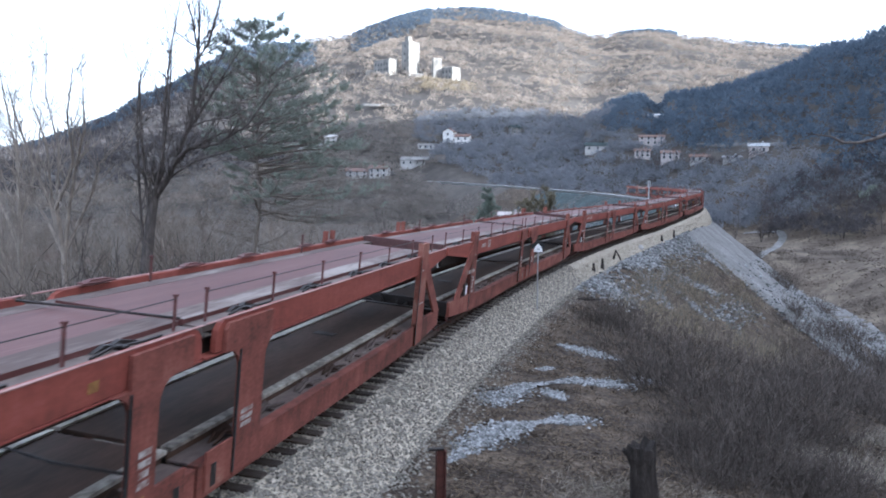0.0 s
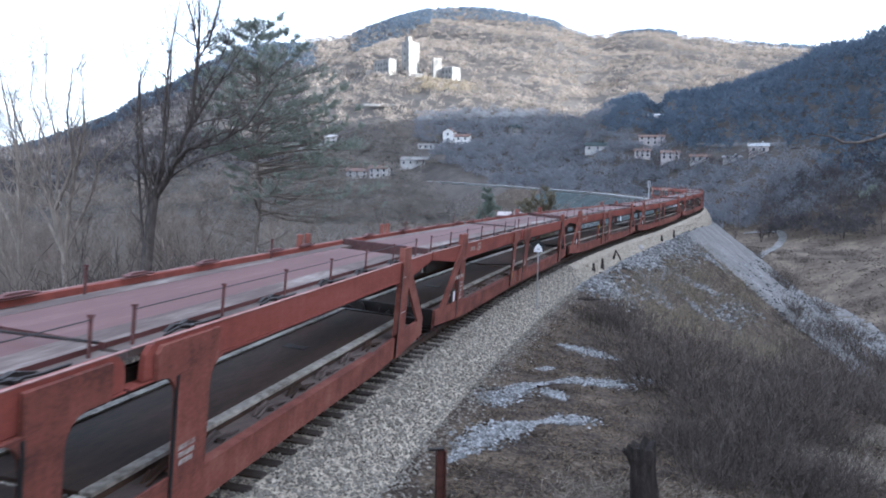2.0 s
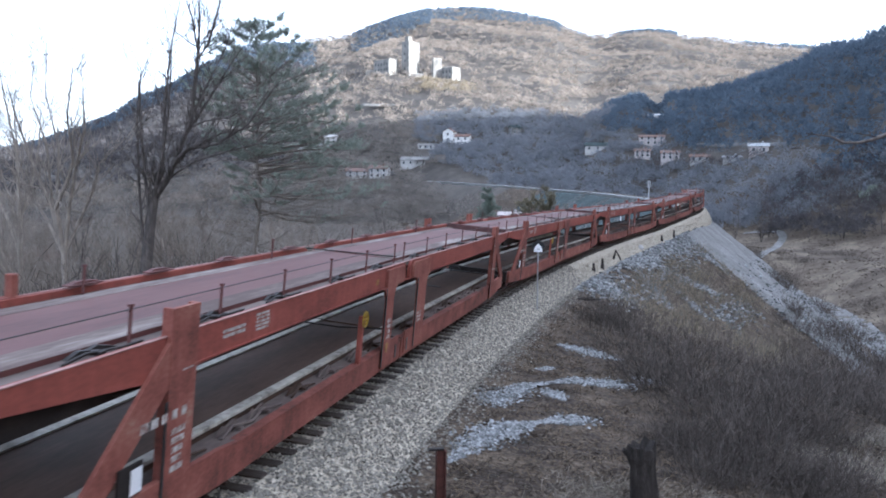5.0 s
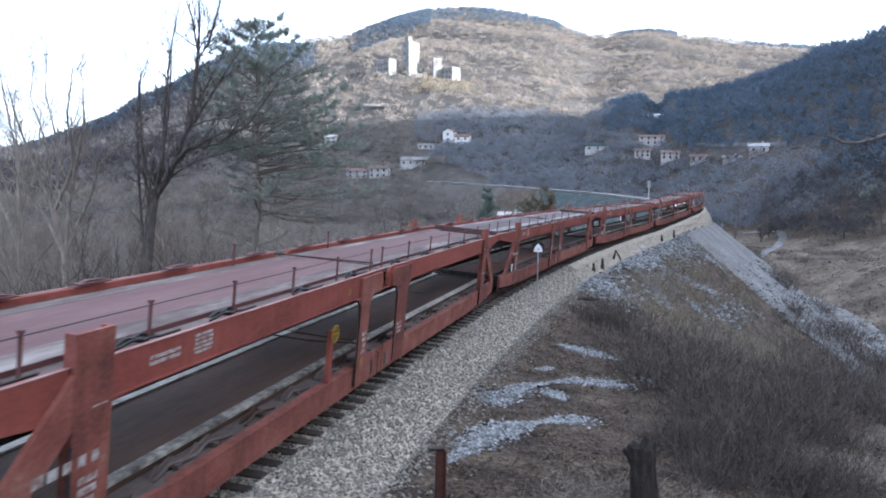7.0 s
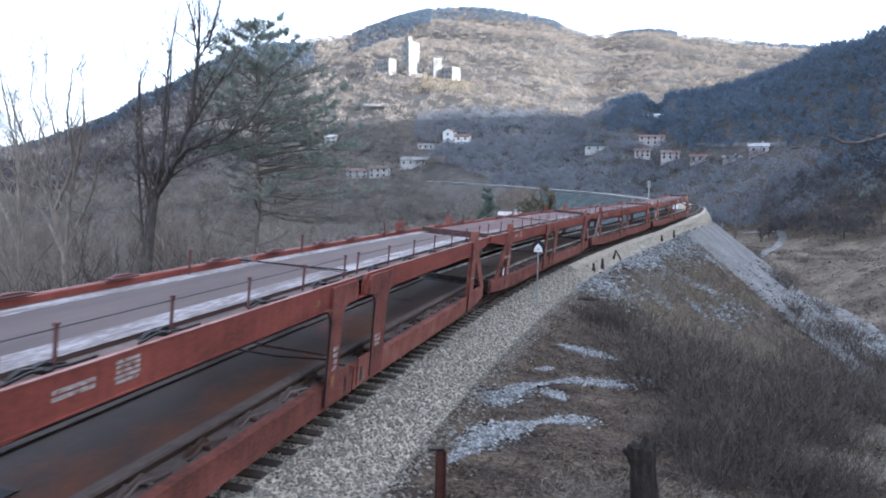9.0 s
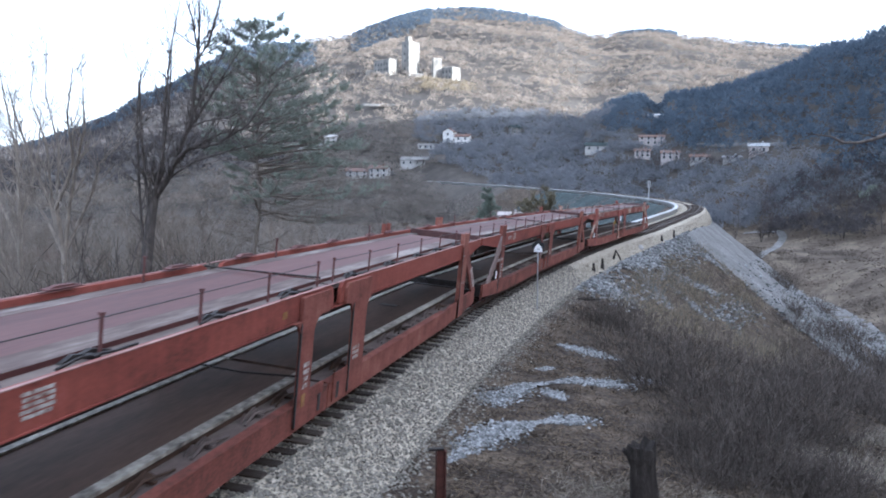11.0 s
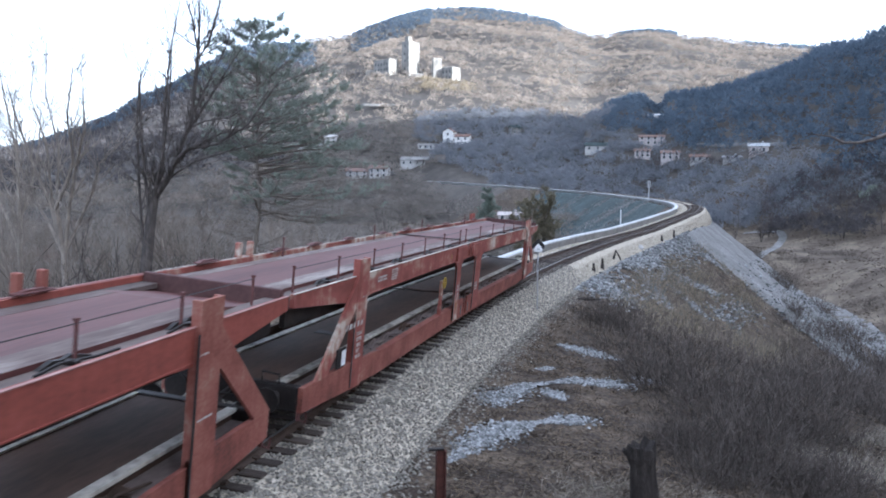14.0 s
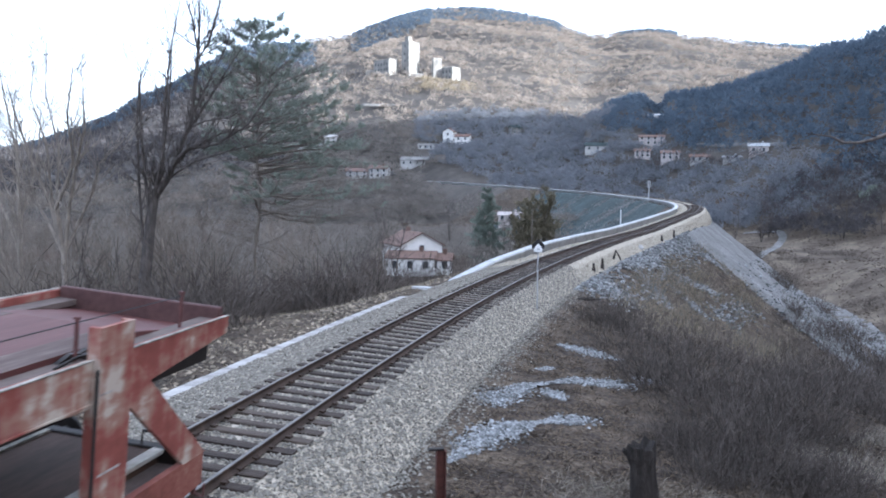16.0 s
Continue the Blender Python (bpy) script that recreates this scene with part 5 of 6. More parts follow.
build_ballast_stones()
g = np.random.default_rng(54)
q = level(5 + 52 * g.random(5000) ** 1.2, 2.35 + np.abs(g.normal(0, 0.5, 5000)), 0)
q[:, 2] = ground_z(q[:, 0], q[:, 1]) + 0.015
stones("ballast_spill", "ballast stones spilled into the grass beside the bed", q, 0.042, M_stone, 55)
g = np.random.default_rng(56)
u = np.concatenate([g.uniform(1.8, 3.35, 5200), g.uniform(-3.3, -1.4, 1800)])
s_ = 50 + 145 * g.random(7000) ** 1.5
stones("shoulder_stones", "coarse ballast stones on the shoulder of the bend", shoulder(s_, u, np.interp(u, [-3.2, -1.85, -1.3, 1.3, 1.72, 3.0, 3.4], [-0.64, -0.36, -0.21, -0.21, -0.36, -1.12, -1.55]) + 0.02), 0.085, M_ballast, 57)


def drape(name, s, u, mat, label, dz=0.07):
    S2, U2 = np.meshgrid(s, u, indexing="ij")
    p = level(S2.ravel(), U2.ravel(), 0)
    p[:, 2] = ground_z(p[:, 0], p[:, 1]) + dz
    x, y = p[:, 0], p[:, 1]
    p[:, 2] += 0.09 * np.sin(x * 2.3 + 3 * np.sin(y * 1.1)) * np.sin(y * 2.9 + 2 * np.sin(x * 1.7)) + 0.06 * np.sin(x * 5.1 + y * 3.3) * np.sin(y * 4.7 - x * 2.1)
    edge = np.zeros(S2.shape)
    edge[0], edge[-1], edge[:, 0], edge[:, -1] = 1, 1, 1, 1
    p[:, 2] -= edge.ravel() * (dz + 0.25)
    n, k = S2.shape
    i, j = np.meshgrid(np.arange(n - 1), np.arange(k - 1), indexing="ij")
    a = i * k + j
    f = np.stack([a, a + 1, a + k + 1, a + k], -1).reshape(-1, 4)
    return tagged(part_me(name, mesh_np(name, p, f, [mat], smooth=True), None), label, "embankment", kind="structure")


drape("embankment_slope", np.arange(101, 200, 0.9), np.linspace(2.4, 30, 46), M_pitch, "grey rubble slope of the railway embankment", 0.3)
drape("embankment_slope", np.arange(165, 330, 2.5), np.linspace(-27, -3.9, 20), M_darkgreen, "grey rubble slope on the inside of the bend")


def slope_points(seed, n, s0, s1, u0, u1, power=1.0, dz=0.0):
    g = np.random.default_rng(seed)
    s, u = g.uniform(s0, s1, n), u0 + (u1 - u0) * g.random(n) ** power
    p = level(s, u, 0)
    p[:, 2] = ground_z(p[:, 0], p[:, 1]) + dz
    return p


stones("pitching_blocks", "weathered grey stone pitching on the embankment", slope_points(31, 1500, 46, 104, 2.6, 6.0, 2.1, 0.03), 0.095, M_block, 32, 0.5, True)
stones("pitching_blocks", "tumbled grey blocks on the steep embankment face", slope_points(38, 1500, 98, 150, 8, 29, 0.6, 0.28), 0.15, M_block, 39, 0.5, True)


def streak(seed, n, s0, u0, s1, u1, width, dz=0.05):
    """Points along a slanting streak from station and offset to station and offset."""
    g = np.random.default_rng(seed)
    t = g.random(n)
    p = level(s0 + (s1 - s0) * t + g.normal(0, width, n), u0 + (u1 - u0) * t + g.normal(0, width * 0.6, n), 0)
    p[:, 2] = ground_z(p[:, 0], p[:, 1]) + dz
    return p


stones("pitching_blocks", "rows of pale pitching stone showing through the grass", np.concatenate([
    streak(311, 520, 52.5, 2.9, 49, 5.2, 0.8), streak(312, 420, 73, 4.4, 82.7, 8.3, 0.55), streak(313, 320, 96.9, 4.7, 97.8, 7.5, 0.7), streak(314, 420, 72.5, 9.2, 91.5, 10.8, 1.1),
    streak(315, 240, 109.7, 6.8, 105.9, 9.2, 0.8), streak(316, 300, 64.9, 4.4, 56.9, 7.0, 0.5), streak(318, 240, 68.7, 6.7, 64.3, 8.7, 0.5), streak(319, 700, 62.6, 2.8, 76, 3.6, 0.7),
    streak(341, 900, 75.8, 2.9, 112, 4.2, 0.9), streak(342, 260, 108, 14.1, 101.6, 16.7, 1.0), streak(343, 160, 110.3, 9.5, 110.4, 10.9, 0.8)]), 0.10, M_block, 317, 0.5, True)
stones("slope_rubble", "slanting streaks of pale rubble on the dark inner slope", np.concatenate(
    [streak(320 + k, 480, s, -4.6, s + 8, -4.6 - w, 2.4, 0.10) for k, (s, w) in enumerate(((203, 18), (221, 13), (229, 19), (252, 16), (281, 20)))]), 0.13, M_pitch, 330, 0.5, True)
# bare rubble patches on the near bank
RUBBLE = [([(1.25, 20.9), (2.48, 23.0), (3.97, 24.3), (5.55, 24.8)], 0.52, 2300), ([(3.0, 22.6), (3.3, 21.8)], 0.5, 500), ([(3.43, 25.6), (3.1, 25.2)], 0.45, 360),
          ([(0.16, 16.2), (0.77, 17.6), (1.58, 18.9), (2.43, 19.5), (3.58, 20.2)], 0.5, 2300), ([(4.4, 29.6), (5.34, 29.5), (6.2, 28.7)], 0.55, 900), ([(6.3, 25.6), (6.8, 25.3)], 0.4, 220)]


def strewn(seed, path, width, n):
    """Points strewn along a bent path, thicker at its middle."""
    g = np.random.default_rng(seed)
    c = np.array(path)
    t = g.uniform(0, len(c) - 1, n)
    k = np.arange(len(c))
    q = np.column_stack([np.interp(t, k, c[:, 0]), np.interp(t, k, c[:, 1])])
    return q + np.clip(g.normal(0, 0.55, (n, 2)), -1.4, 1.4) * width * (0.6 + 0.5 * np.sin(t * 2.2 + seed))[:, None]


pts = []
for k, (path, width, n) in enumerate(RUBBLE):
    q = strewn(33 + k, path, width, n)
    pts.append(np.column_stack([q, ground_z(q[:, 0], q[:, 1]) + 0.02]))
stones("rubble_patch", "pale blue-grey rubble lying bare on the bank", np.concatenate(pts), 0.05, M_block, 34, 0.6)


q = level(np.random.default_rng(35).uniform(12, 46, 1500), -3.95 - 3.2 * np.random.default_rng(36).random(1500) ** 1.3, 0)
q[:, 2] = ground_z(q[:, 0], q[:, 1]) + 0.02
stones("verge_stones", "brown earth clods and stones on the far verge", q, 0.07, M_bent, 37, 0.6)


q = np.random.default_rng(51).uniform((-1, 9), (13, 34), (9000, 2))
s_, u_, z_ = nearest(q[:, 0], q[:, 1])
q = q[(u_ > 3.3)]
q = q[np.sin(q[:, 0] * 1.7 + 2 * np.sin(q[:, 1])) * np.sin(q[:, 1] * 1.3) + np.random.default_rng(52).normal(0, 0.5, len(q)) > 0.1]
stones("leaf_litter", "dark clods, dead leaves and crumbs of stone on the bank", np.column_stack([q, ground_z(q[:, 0], q[:, 1]) + 0.01]), 0.05, M_ground, 53, 0.35)


# ---- dry grass and shrubs on the banks ----
def blades(name, label, p, length, width, mat, seed, lean=0.5):
    g = np.random.default_rng(seed)
    n = len(p)
    d = np.column_stack([g.normal(0, lean, (n, 2)), g.uniform(0.35, 1.0, n)])
    d /= np.linalg.norm(d, axis=1, keepdims=True)
    s = np.cross(d, g.normal(size=(n, 3)))
    s /= np.linalg.norm(s, axis=1, keepdims=True)
    ln = (length * g.uniform(0.5, 1.4, n))[:, None]
    droop = np.column_stack([d[:, :2] * 0.5, np.full(n, -0.25)])
    mid = p + d * ln * 0.6
    tip = mid + (d * 0.5 + droop) * ln * 0.6
    w = s * width * 0.5
    v = np.stack([p - w, p + w, mid + w * 0.8, mid - w * 0.8, tip], 1).reshape(-1, 3)
    b = (np.arange(n) * 5)[:, None]
    f = np.concatenate([b + [0, 1, 2], b + [0, 2, 3], b + [3, 2, 4]])
    return tagged(new(name, mesh_np(name, v, f, [mat])), label, "grass", kind="stuff")


def clumped(seed, n, x0, x1, y0, y1, per, r, keep):
    g = np.random.default_rng(seed)
    c = g.uniform((x0, y0), (x1, y1), (n, 2))
    q = (c[:, None, :] + g.normal(0, r, (n, per, 2))).reshape(-1, 2)
    s, u, zt = nearest(q[:, 0], q[:, 1])
    q = q[keep(q[:, 0], q[:, 1], s, u)]
    return np.column_stack([q, ground_z(q[:, 0], q[:, 1]) - 0.02])


def off_rubble(x, y):
    k = np.ones(len(x), bool)
    for path, width, n in RUBBLE:
        for cx, cy in strewn(5, path, 0.0, 24):
            k &= (x - cx) ** 2 + (y - cy) ** 2 > (0.75 * width) ** 2
    return k


blades("bank_grass", "matted dry grass on the near bank", clumped(41, 6500, -1, 20, 9, 40, 14, 0.16, lambda x, y, s, u: (u > 3.25) & off_rubble(x, y)), 0.20, 0.014, M_grass, 42, 0.9)
blades("slope_grass", "matted dry grass on the embankment slope", clumped(43, 5000, 5, 45, 34, 96, 14, 0.3, lambda x, y, s, u: (u > 4.2) & (s < 106)), 0.30, 0.03, M_bent, 44, 0.8)
blades("verge_grass", "dry grass and dead leaves on the bank behind the trough", clumped(45, 3000, -22, 4, 12, 52, 12, 0.2, lambda x, y, s, u: u < -3.9), 0.22, 0.02, M_bent, 46, 0.9)
blades("straw_tufts", "pale straw tufts at the foot of the bank", np.concatenate([clumped(49, 60, 8.9, 13.5, 18.3, 20.9, 60, 0.22, lambda x, y, s, u: u > 10.8), clumped(48, 18, 11.0, 13.5, 21.7, 22.7, 60, 0.2, lambda x, y, s, u: u > 10.5)]), 0.45, 0.016, M_straw, 50, 0.55)
blades("straw_tufts", "flattened pale straw at the foot of the stump", clumped(58, 60, 1.8, 5.6, 14.2, 16.2, 40, 0.2, lambda x, y, s, u: u > 4.5), 0.28, 0.012, M_straw, 59, 1.2)
blades("field_grass", "pale dry grass of the valley field", clumped(47, 3500, 60, 170, 110, 300, 10, 0.9, lambda x, y, s, u: u > 22), 0.7, 0.2, M_field, 48, 0.8)


def shrub_mesh(seed, n, height, width, mat):
    rng = random.Random(seed)
    out = []
    for i in range(n):
        th, r = rng.uniform(0, 6.28), width * 0.5 * math.sqrt(rng.random())
        p = Vector((r * math.cos(th), r * math.sin(th), -0.1))
        d = Vector((math.cos(th) * 0.45 * r / width + rng.gauss(0, 0.42), math.sin(th) * 0.45 * r / width + rng.gauss(0, 0.42), 0.9)).normalized()
        grow(rng, p, d, height * rng.uniform(0.55, 1.1) * (1.1 - 0.5 * (2 * r / width) ** 2), rng.uniform(0.006, 0.013), 1, out, 0.55, 0.05, (4, 6), 0.5)
    o = np.array(out)
    o[:, 6:8] = np.maximum(o[:, 6:8], 0.0055)
    v, f = prisms(o, 2)
    return mesh_np("twigs", v, f, [mat])


def build_shrubs():
    kinds = [shrub_mesh(60 + i, 56, h, w, mat) for mat in (M_shrub, M_bent) for i, (h, w) in enumerate(((1.5, 2.4), (1.2, 2.6), (1.7, 2.2), (1.0, 2.8)))]
    rng = random.Random(70)
    spots = []
    for i in range(56):      # thicket at the foot of the bank
        x, y = rng.uniform(6.2, 16.5), rng.uniform(20, 38)
        if not (x > 10.4 and y < 23.4):
            spots.append((x, y, 1.0))
    for i in range(30):
        spots.append((rng.uniform(5.3, 8.8), rng.uniform(16.2, 20), rng.uniform(0.5, 0.85)))
    for i in range(34):      # between the bank and the foot of the embankment
        d, az = rng.uniform(38, 112), radians(rng.uniform(25.2, 29.5))
        spots.append((d * math.sin(az), d * math.cos(az), rng.uniform(1.2, 2.0)))
    for i in range(16):
        spots.append((rng.uniform(7.2, 10.6), rng.uniform(20.5, 24), rng.uniform(0.7, 1.0)))
    pale = len(spots)
    for i in range(74):      # on the embankment slope
        q = level(rng.uniform(38, 98), rng.uniform(4.6, 17), 0)
        spots.append((float(q[0]), float(q[1]), 0.9))
    pale = range(pale, len(spots))
    for i in range(58):      # at the toe of the embankment
        q = level(rng.uniform(66, 120), rng.uniform(13.5, 29), 0)
        spots.append((float(q[0]), float(q[1]), 1.5))
    for i in range(46):      # scattered over the field
        d, az = rng.uniform(115, 245), radians(rng.uniform(20.5, 31))
        spots.append((d * math.sin(az), d * math.cos(az), rng.uniform(0.9, 2.0)))
    for i in range(64):      # along the far verge
        q = level(rng.uniform(18, 64), -rng.uniform(7.5, 17), 0)
        spots.append((float(q[0]), float(q[1]), rng.uniform(1.2, 2.1)))
    for i, (x, y, k) in enumerate(spots):
        sc = k * rng.uniform(0.8, 1.25)
        root = thing("shrub", "pale dry shrub of thin twigs on the slope" if i in pale else "leafless brown shrub of thin tangled twigs", "shrub", "bank shrubs")
        part_me("tangle", kinds[i % 4 + (4 if i in pale else 0)], root)
        root.matrix_world = Matrix.Translation(on_ground(x, y)) @ pose(0, 0, 0, 0, 0, rng.uniform(0, 360)) @ Matrix.Diagonal((sc, sc, sc, 1))


build_shrubs()


# ---- trees ----
def limb_tree(name, label, m, limbs, seed, twig_len=1.6, depth=2, cut=0.03, bark=None, twig=None):
    """A tree from hand-set limbs, each a list of (x, y, z, radius), with twigs grown from them."""
    rng = random.Random(seed)
    root = thing(name, label, "tree")
    out = []
    for li, (pts, dense) in enumerate(limbs):
        for a, b in zip(pts, pts[1:]):
            n = 3
            for i in range(n):
                p, q = Vector(a[:3]).lerp(Vector(b[:3]), i / n), Vector(a[:3]).lerp(Vector(b[:3]), (i + 1) / n)
                r0, r1 = a[3] + (b[3] - a[3]) * i / n, a[3] + (b[3] - a[3]) * (i + 1) / n
                out.append((*p, *q, r0, r1))
                for c in range(dense if i else dense - 1):
                    d = (q - p).normalized() + Vector((rng.gauss(0, 0.7), rng.gauss(0, 0.7), rng.gauss(0.25, 0.5)))
                    grow(rng, p.lerp(q, rng.random()), d, twig_len * rng.uniform(0.5, 1.2), max(min(r1 * 0.45, 0.034), 0.012), depth, out, 0.5, 0.12, (2, 3), 0.62)
    tree_parts(root, out, cut, bark, twig)
    root.matrix_world = m
    return root


limb_tree("bare_tree", "tall bare tree with grey forked stems beyond the track", Matrix.Translation((-16.6, 45.0, 0)), [
    ([(0.0, 0, -4.5, 0.40), (0.0, 0, -1.2, 0.345), (0.45, 0.1, 3.0, 0.28), (0.62, 0.1, 4.0, 0.25)], 0),
    ([(0.62, 0.1, 4.0, 0.12), (0.98, 0.5, 5.75, 0.10), (1.04, 0.8, 8.9, 0.07), (1.29, 1.0, 12.0, 0.05), (1.88, 1.2, 15.3, 0.018)], 3),
    ([(0.62, 0.1, 4.0, 0.185), (1.5, -0.2, 5.1, 0.165), (2.9, -0.5, 8.25, 0.125), (3.3, -0.5, 11.7, 0.09), (3.37, -0.4, 13.2, 0.055), (3.35, -0.3, 15.6, 0.018)], 3),
    ([(3.3, -0.5, 11.9, 0.055), (3.05, -0.7, 13.8, 0.042), (2.5, -0.9, 15.4, 0.018)], 3),
    ([(3.3, -0.5, 11.5, 0.065), (3.85, -0.3, 12.4, 0.055), (4.15, -0.1, 13.8, 0.042), (4.6, 0.1, 15.5, 0.018)], 3),
    ([(2.4, -0.4, 7.2, 0.10), (3.5, 0.2, 9.2, 0.08), (4.57, 0.5, 11.05, 0.055), (5.4, 0.8, 12.4, 0.02)], 3),
    ([(1.5, -0.2, 5.1, 0.13), (2.1, -0.7, 6.05, 0.115), (2.9, -1.0, 6.67, 0.095), (4.47, -1.3, 6.9, 0.075), (6.2, -1.6, 7.9, 0.055), (7.75, -1.8, 9.95, 0.035), (9.3, -2.0, 10.6, 0.012)], 3),
    ([(3.0, -0.6, 7.9, 0.05), (3.9, -1.2, 8.15, 0.04), (5.25, -1.5, 8.3, 0.03), (6.2, -1.7, 8.9, 0.012)], 3),
    ([(2.5, -0.4, 6.6, 0.06), (4.2, 0.5, 7.6, 0.045), (6.4, 1.0, 8.2, 0.03), (7.9, 1.3, 8.4, 0.012)], 3),
    ([(0.5, 0.1, 3.4, 0.11), (1.25, -0.5, 6.0, 0.085), (1.75, -0.8, 8.4, 0.06), (1.95, -0.9, 10.6, 0.04), (2.1, -1.0, 12.6, 0.012)], 3),
    ([(0.4, 0.1, 2.9, 0.10), (0.25, -0.3, 5.5, 0.085), (0.1, -0.4, 8.4, 0.06), (0.15, -0.4, 11.0, 0.012)], 3),
    ([(0.0, 0, 1.5, 0.085), (-0.28, 0.3, 5.0, 0.07), (-0.35, 0.4, 8.3, 0.055), (-0.2, 0.4, 10.4, 0.035), (0.5, 0.5, 12.4, 0.012)], 3),
    ([(1.5, -0.2, 5.1, 0.06), (3.2, -0.9, 6.0, 0.05), (5.2, -1.2, 6.6, 0.04), (7.4, -1.3, 7.1, 0.014)], 3),
    ([(2.9, -0.5, 8.25, 0.07), (3.6, -0.2, 10.0, 0.05), (4.6, 0.2, 12.2, 0.035), (4.9, 0.4, 13.4, 0.012)], 3)], 81, 2.1, 2, 0.02, twig=M_bark)

# an overhanging branch from a tree beside the camera
limb_tree("bare_tree", "bare tree on the bank with one long low branch", Matrix.Translation(on_ground(9.6, 12.5)), [
    ([(0, 0, -0.4, 0.16), (0.1, 0, 3.0, 0.13), (0.0, 0.2, 7.6, 0.09), (0.4, 0.3, 10.5, 0.03)], 0),
    ([(0.05, 0.1, 7.5, 0.06), (-1.6, 0.2, 7.75, 0.045), (-2.7, 0.25, 7.62, 0.035), (-3.0, 0.22, 7.51, 0.030), (-3.2, 0.2, 7.47, 0.026), (-3.42, 0.2, 7.47, 0.021), (-3.65, 0.15, 7.56, 0.015), (-4.05, 0.1, 7.60, 0.009)], 0),
    ([(-3.3, 0.2, 7.47, 0.012), (-3.75, 0.25, 7.41, 0.009), (-4.2, 0.3, 7.37, 0.006)], 0),
    ([(-2.9, 0.2, 7.56, 0.010), (-3.2, 0.3, 7.63, 0.008), (-3.6, 0.3, 7.66, 0.006)], 0)], 83, 0.35, 1, 0.012, M_bark, M_bark)

def view_point(px, py, y):
    """A place at distance y ahead, by its bearing and rise in thousandths."""
    return px * y / 1000, y, 4.39 + py * y / 1000


def build_fan_trees():
    """Bare trees with pale stems fanning out of one foot; stems end at (bearing, rise)."""
    rng = random.Random(17)
    for (fx, fz), y, tips in (((-466, -80), 44, ((-536, 130), (-505, 165), (-478, 178), (-455, 150), (-428, 120), (-398, 60), (-545, 60))),
                              ((-520, -80), 52, ((-560, 120), (-545, 175), (-520, 150), (-490, 100), (-575, 60)))):
        foot = Vector(view_point(fx, fz, y))
        g = on_ground(foot.x, foot.y)
        limbs = []
        for tx, tz in tips:
            tip = Vector(view_point(tx, tz, y + rng.uniform(-2.5, 2.5)))
            a, r = foot.lerp(tip, 0.12), rng.uniform(0.085, 0.13)
            pts = [(foot.x, foot.y, g.z - 0.3, r * 1.25), (*foot, r * 1.1)]
            for k, f in enumerate((0.25, 0.5, 0.75, 1.0)):
                q = foot.lerp(tip, f) + Vector((rng.gauss(0, 0.18), rng.gauss(0, 0.2), 0.5 * math.sin(f * 3.14) * (1 if abs(tx - fx) > 30 else 0)))
                pts.append((*q, r * (1 - 0.85 * f)))
            limbs.append((pts[:3], 0))
            limbs.append((pts[2:], 3))
        limb_tree("bare_tree", "bare tree with pale stems fanning from one foot", Matrix.Identity(4), limbs, rng.randrange(999), 2.4, 2, 0.018, M_palebark, M_palebark)


build_fan_trees()


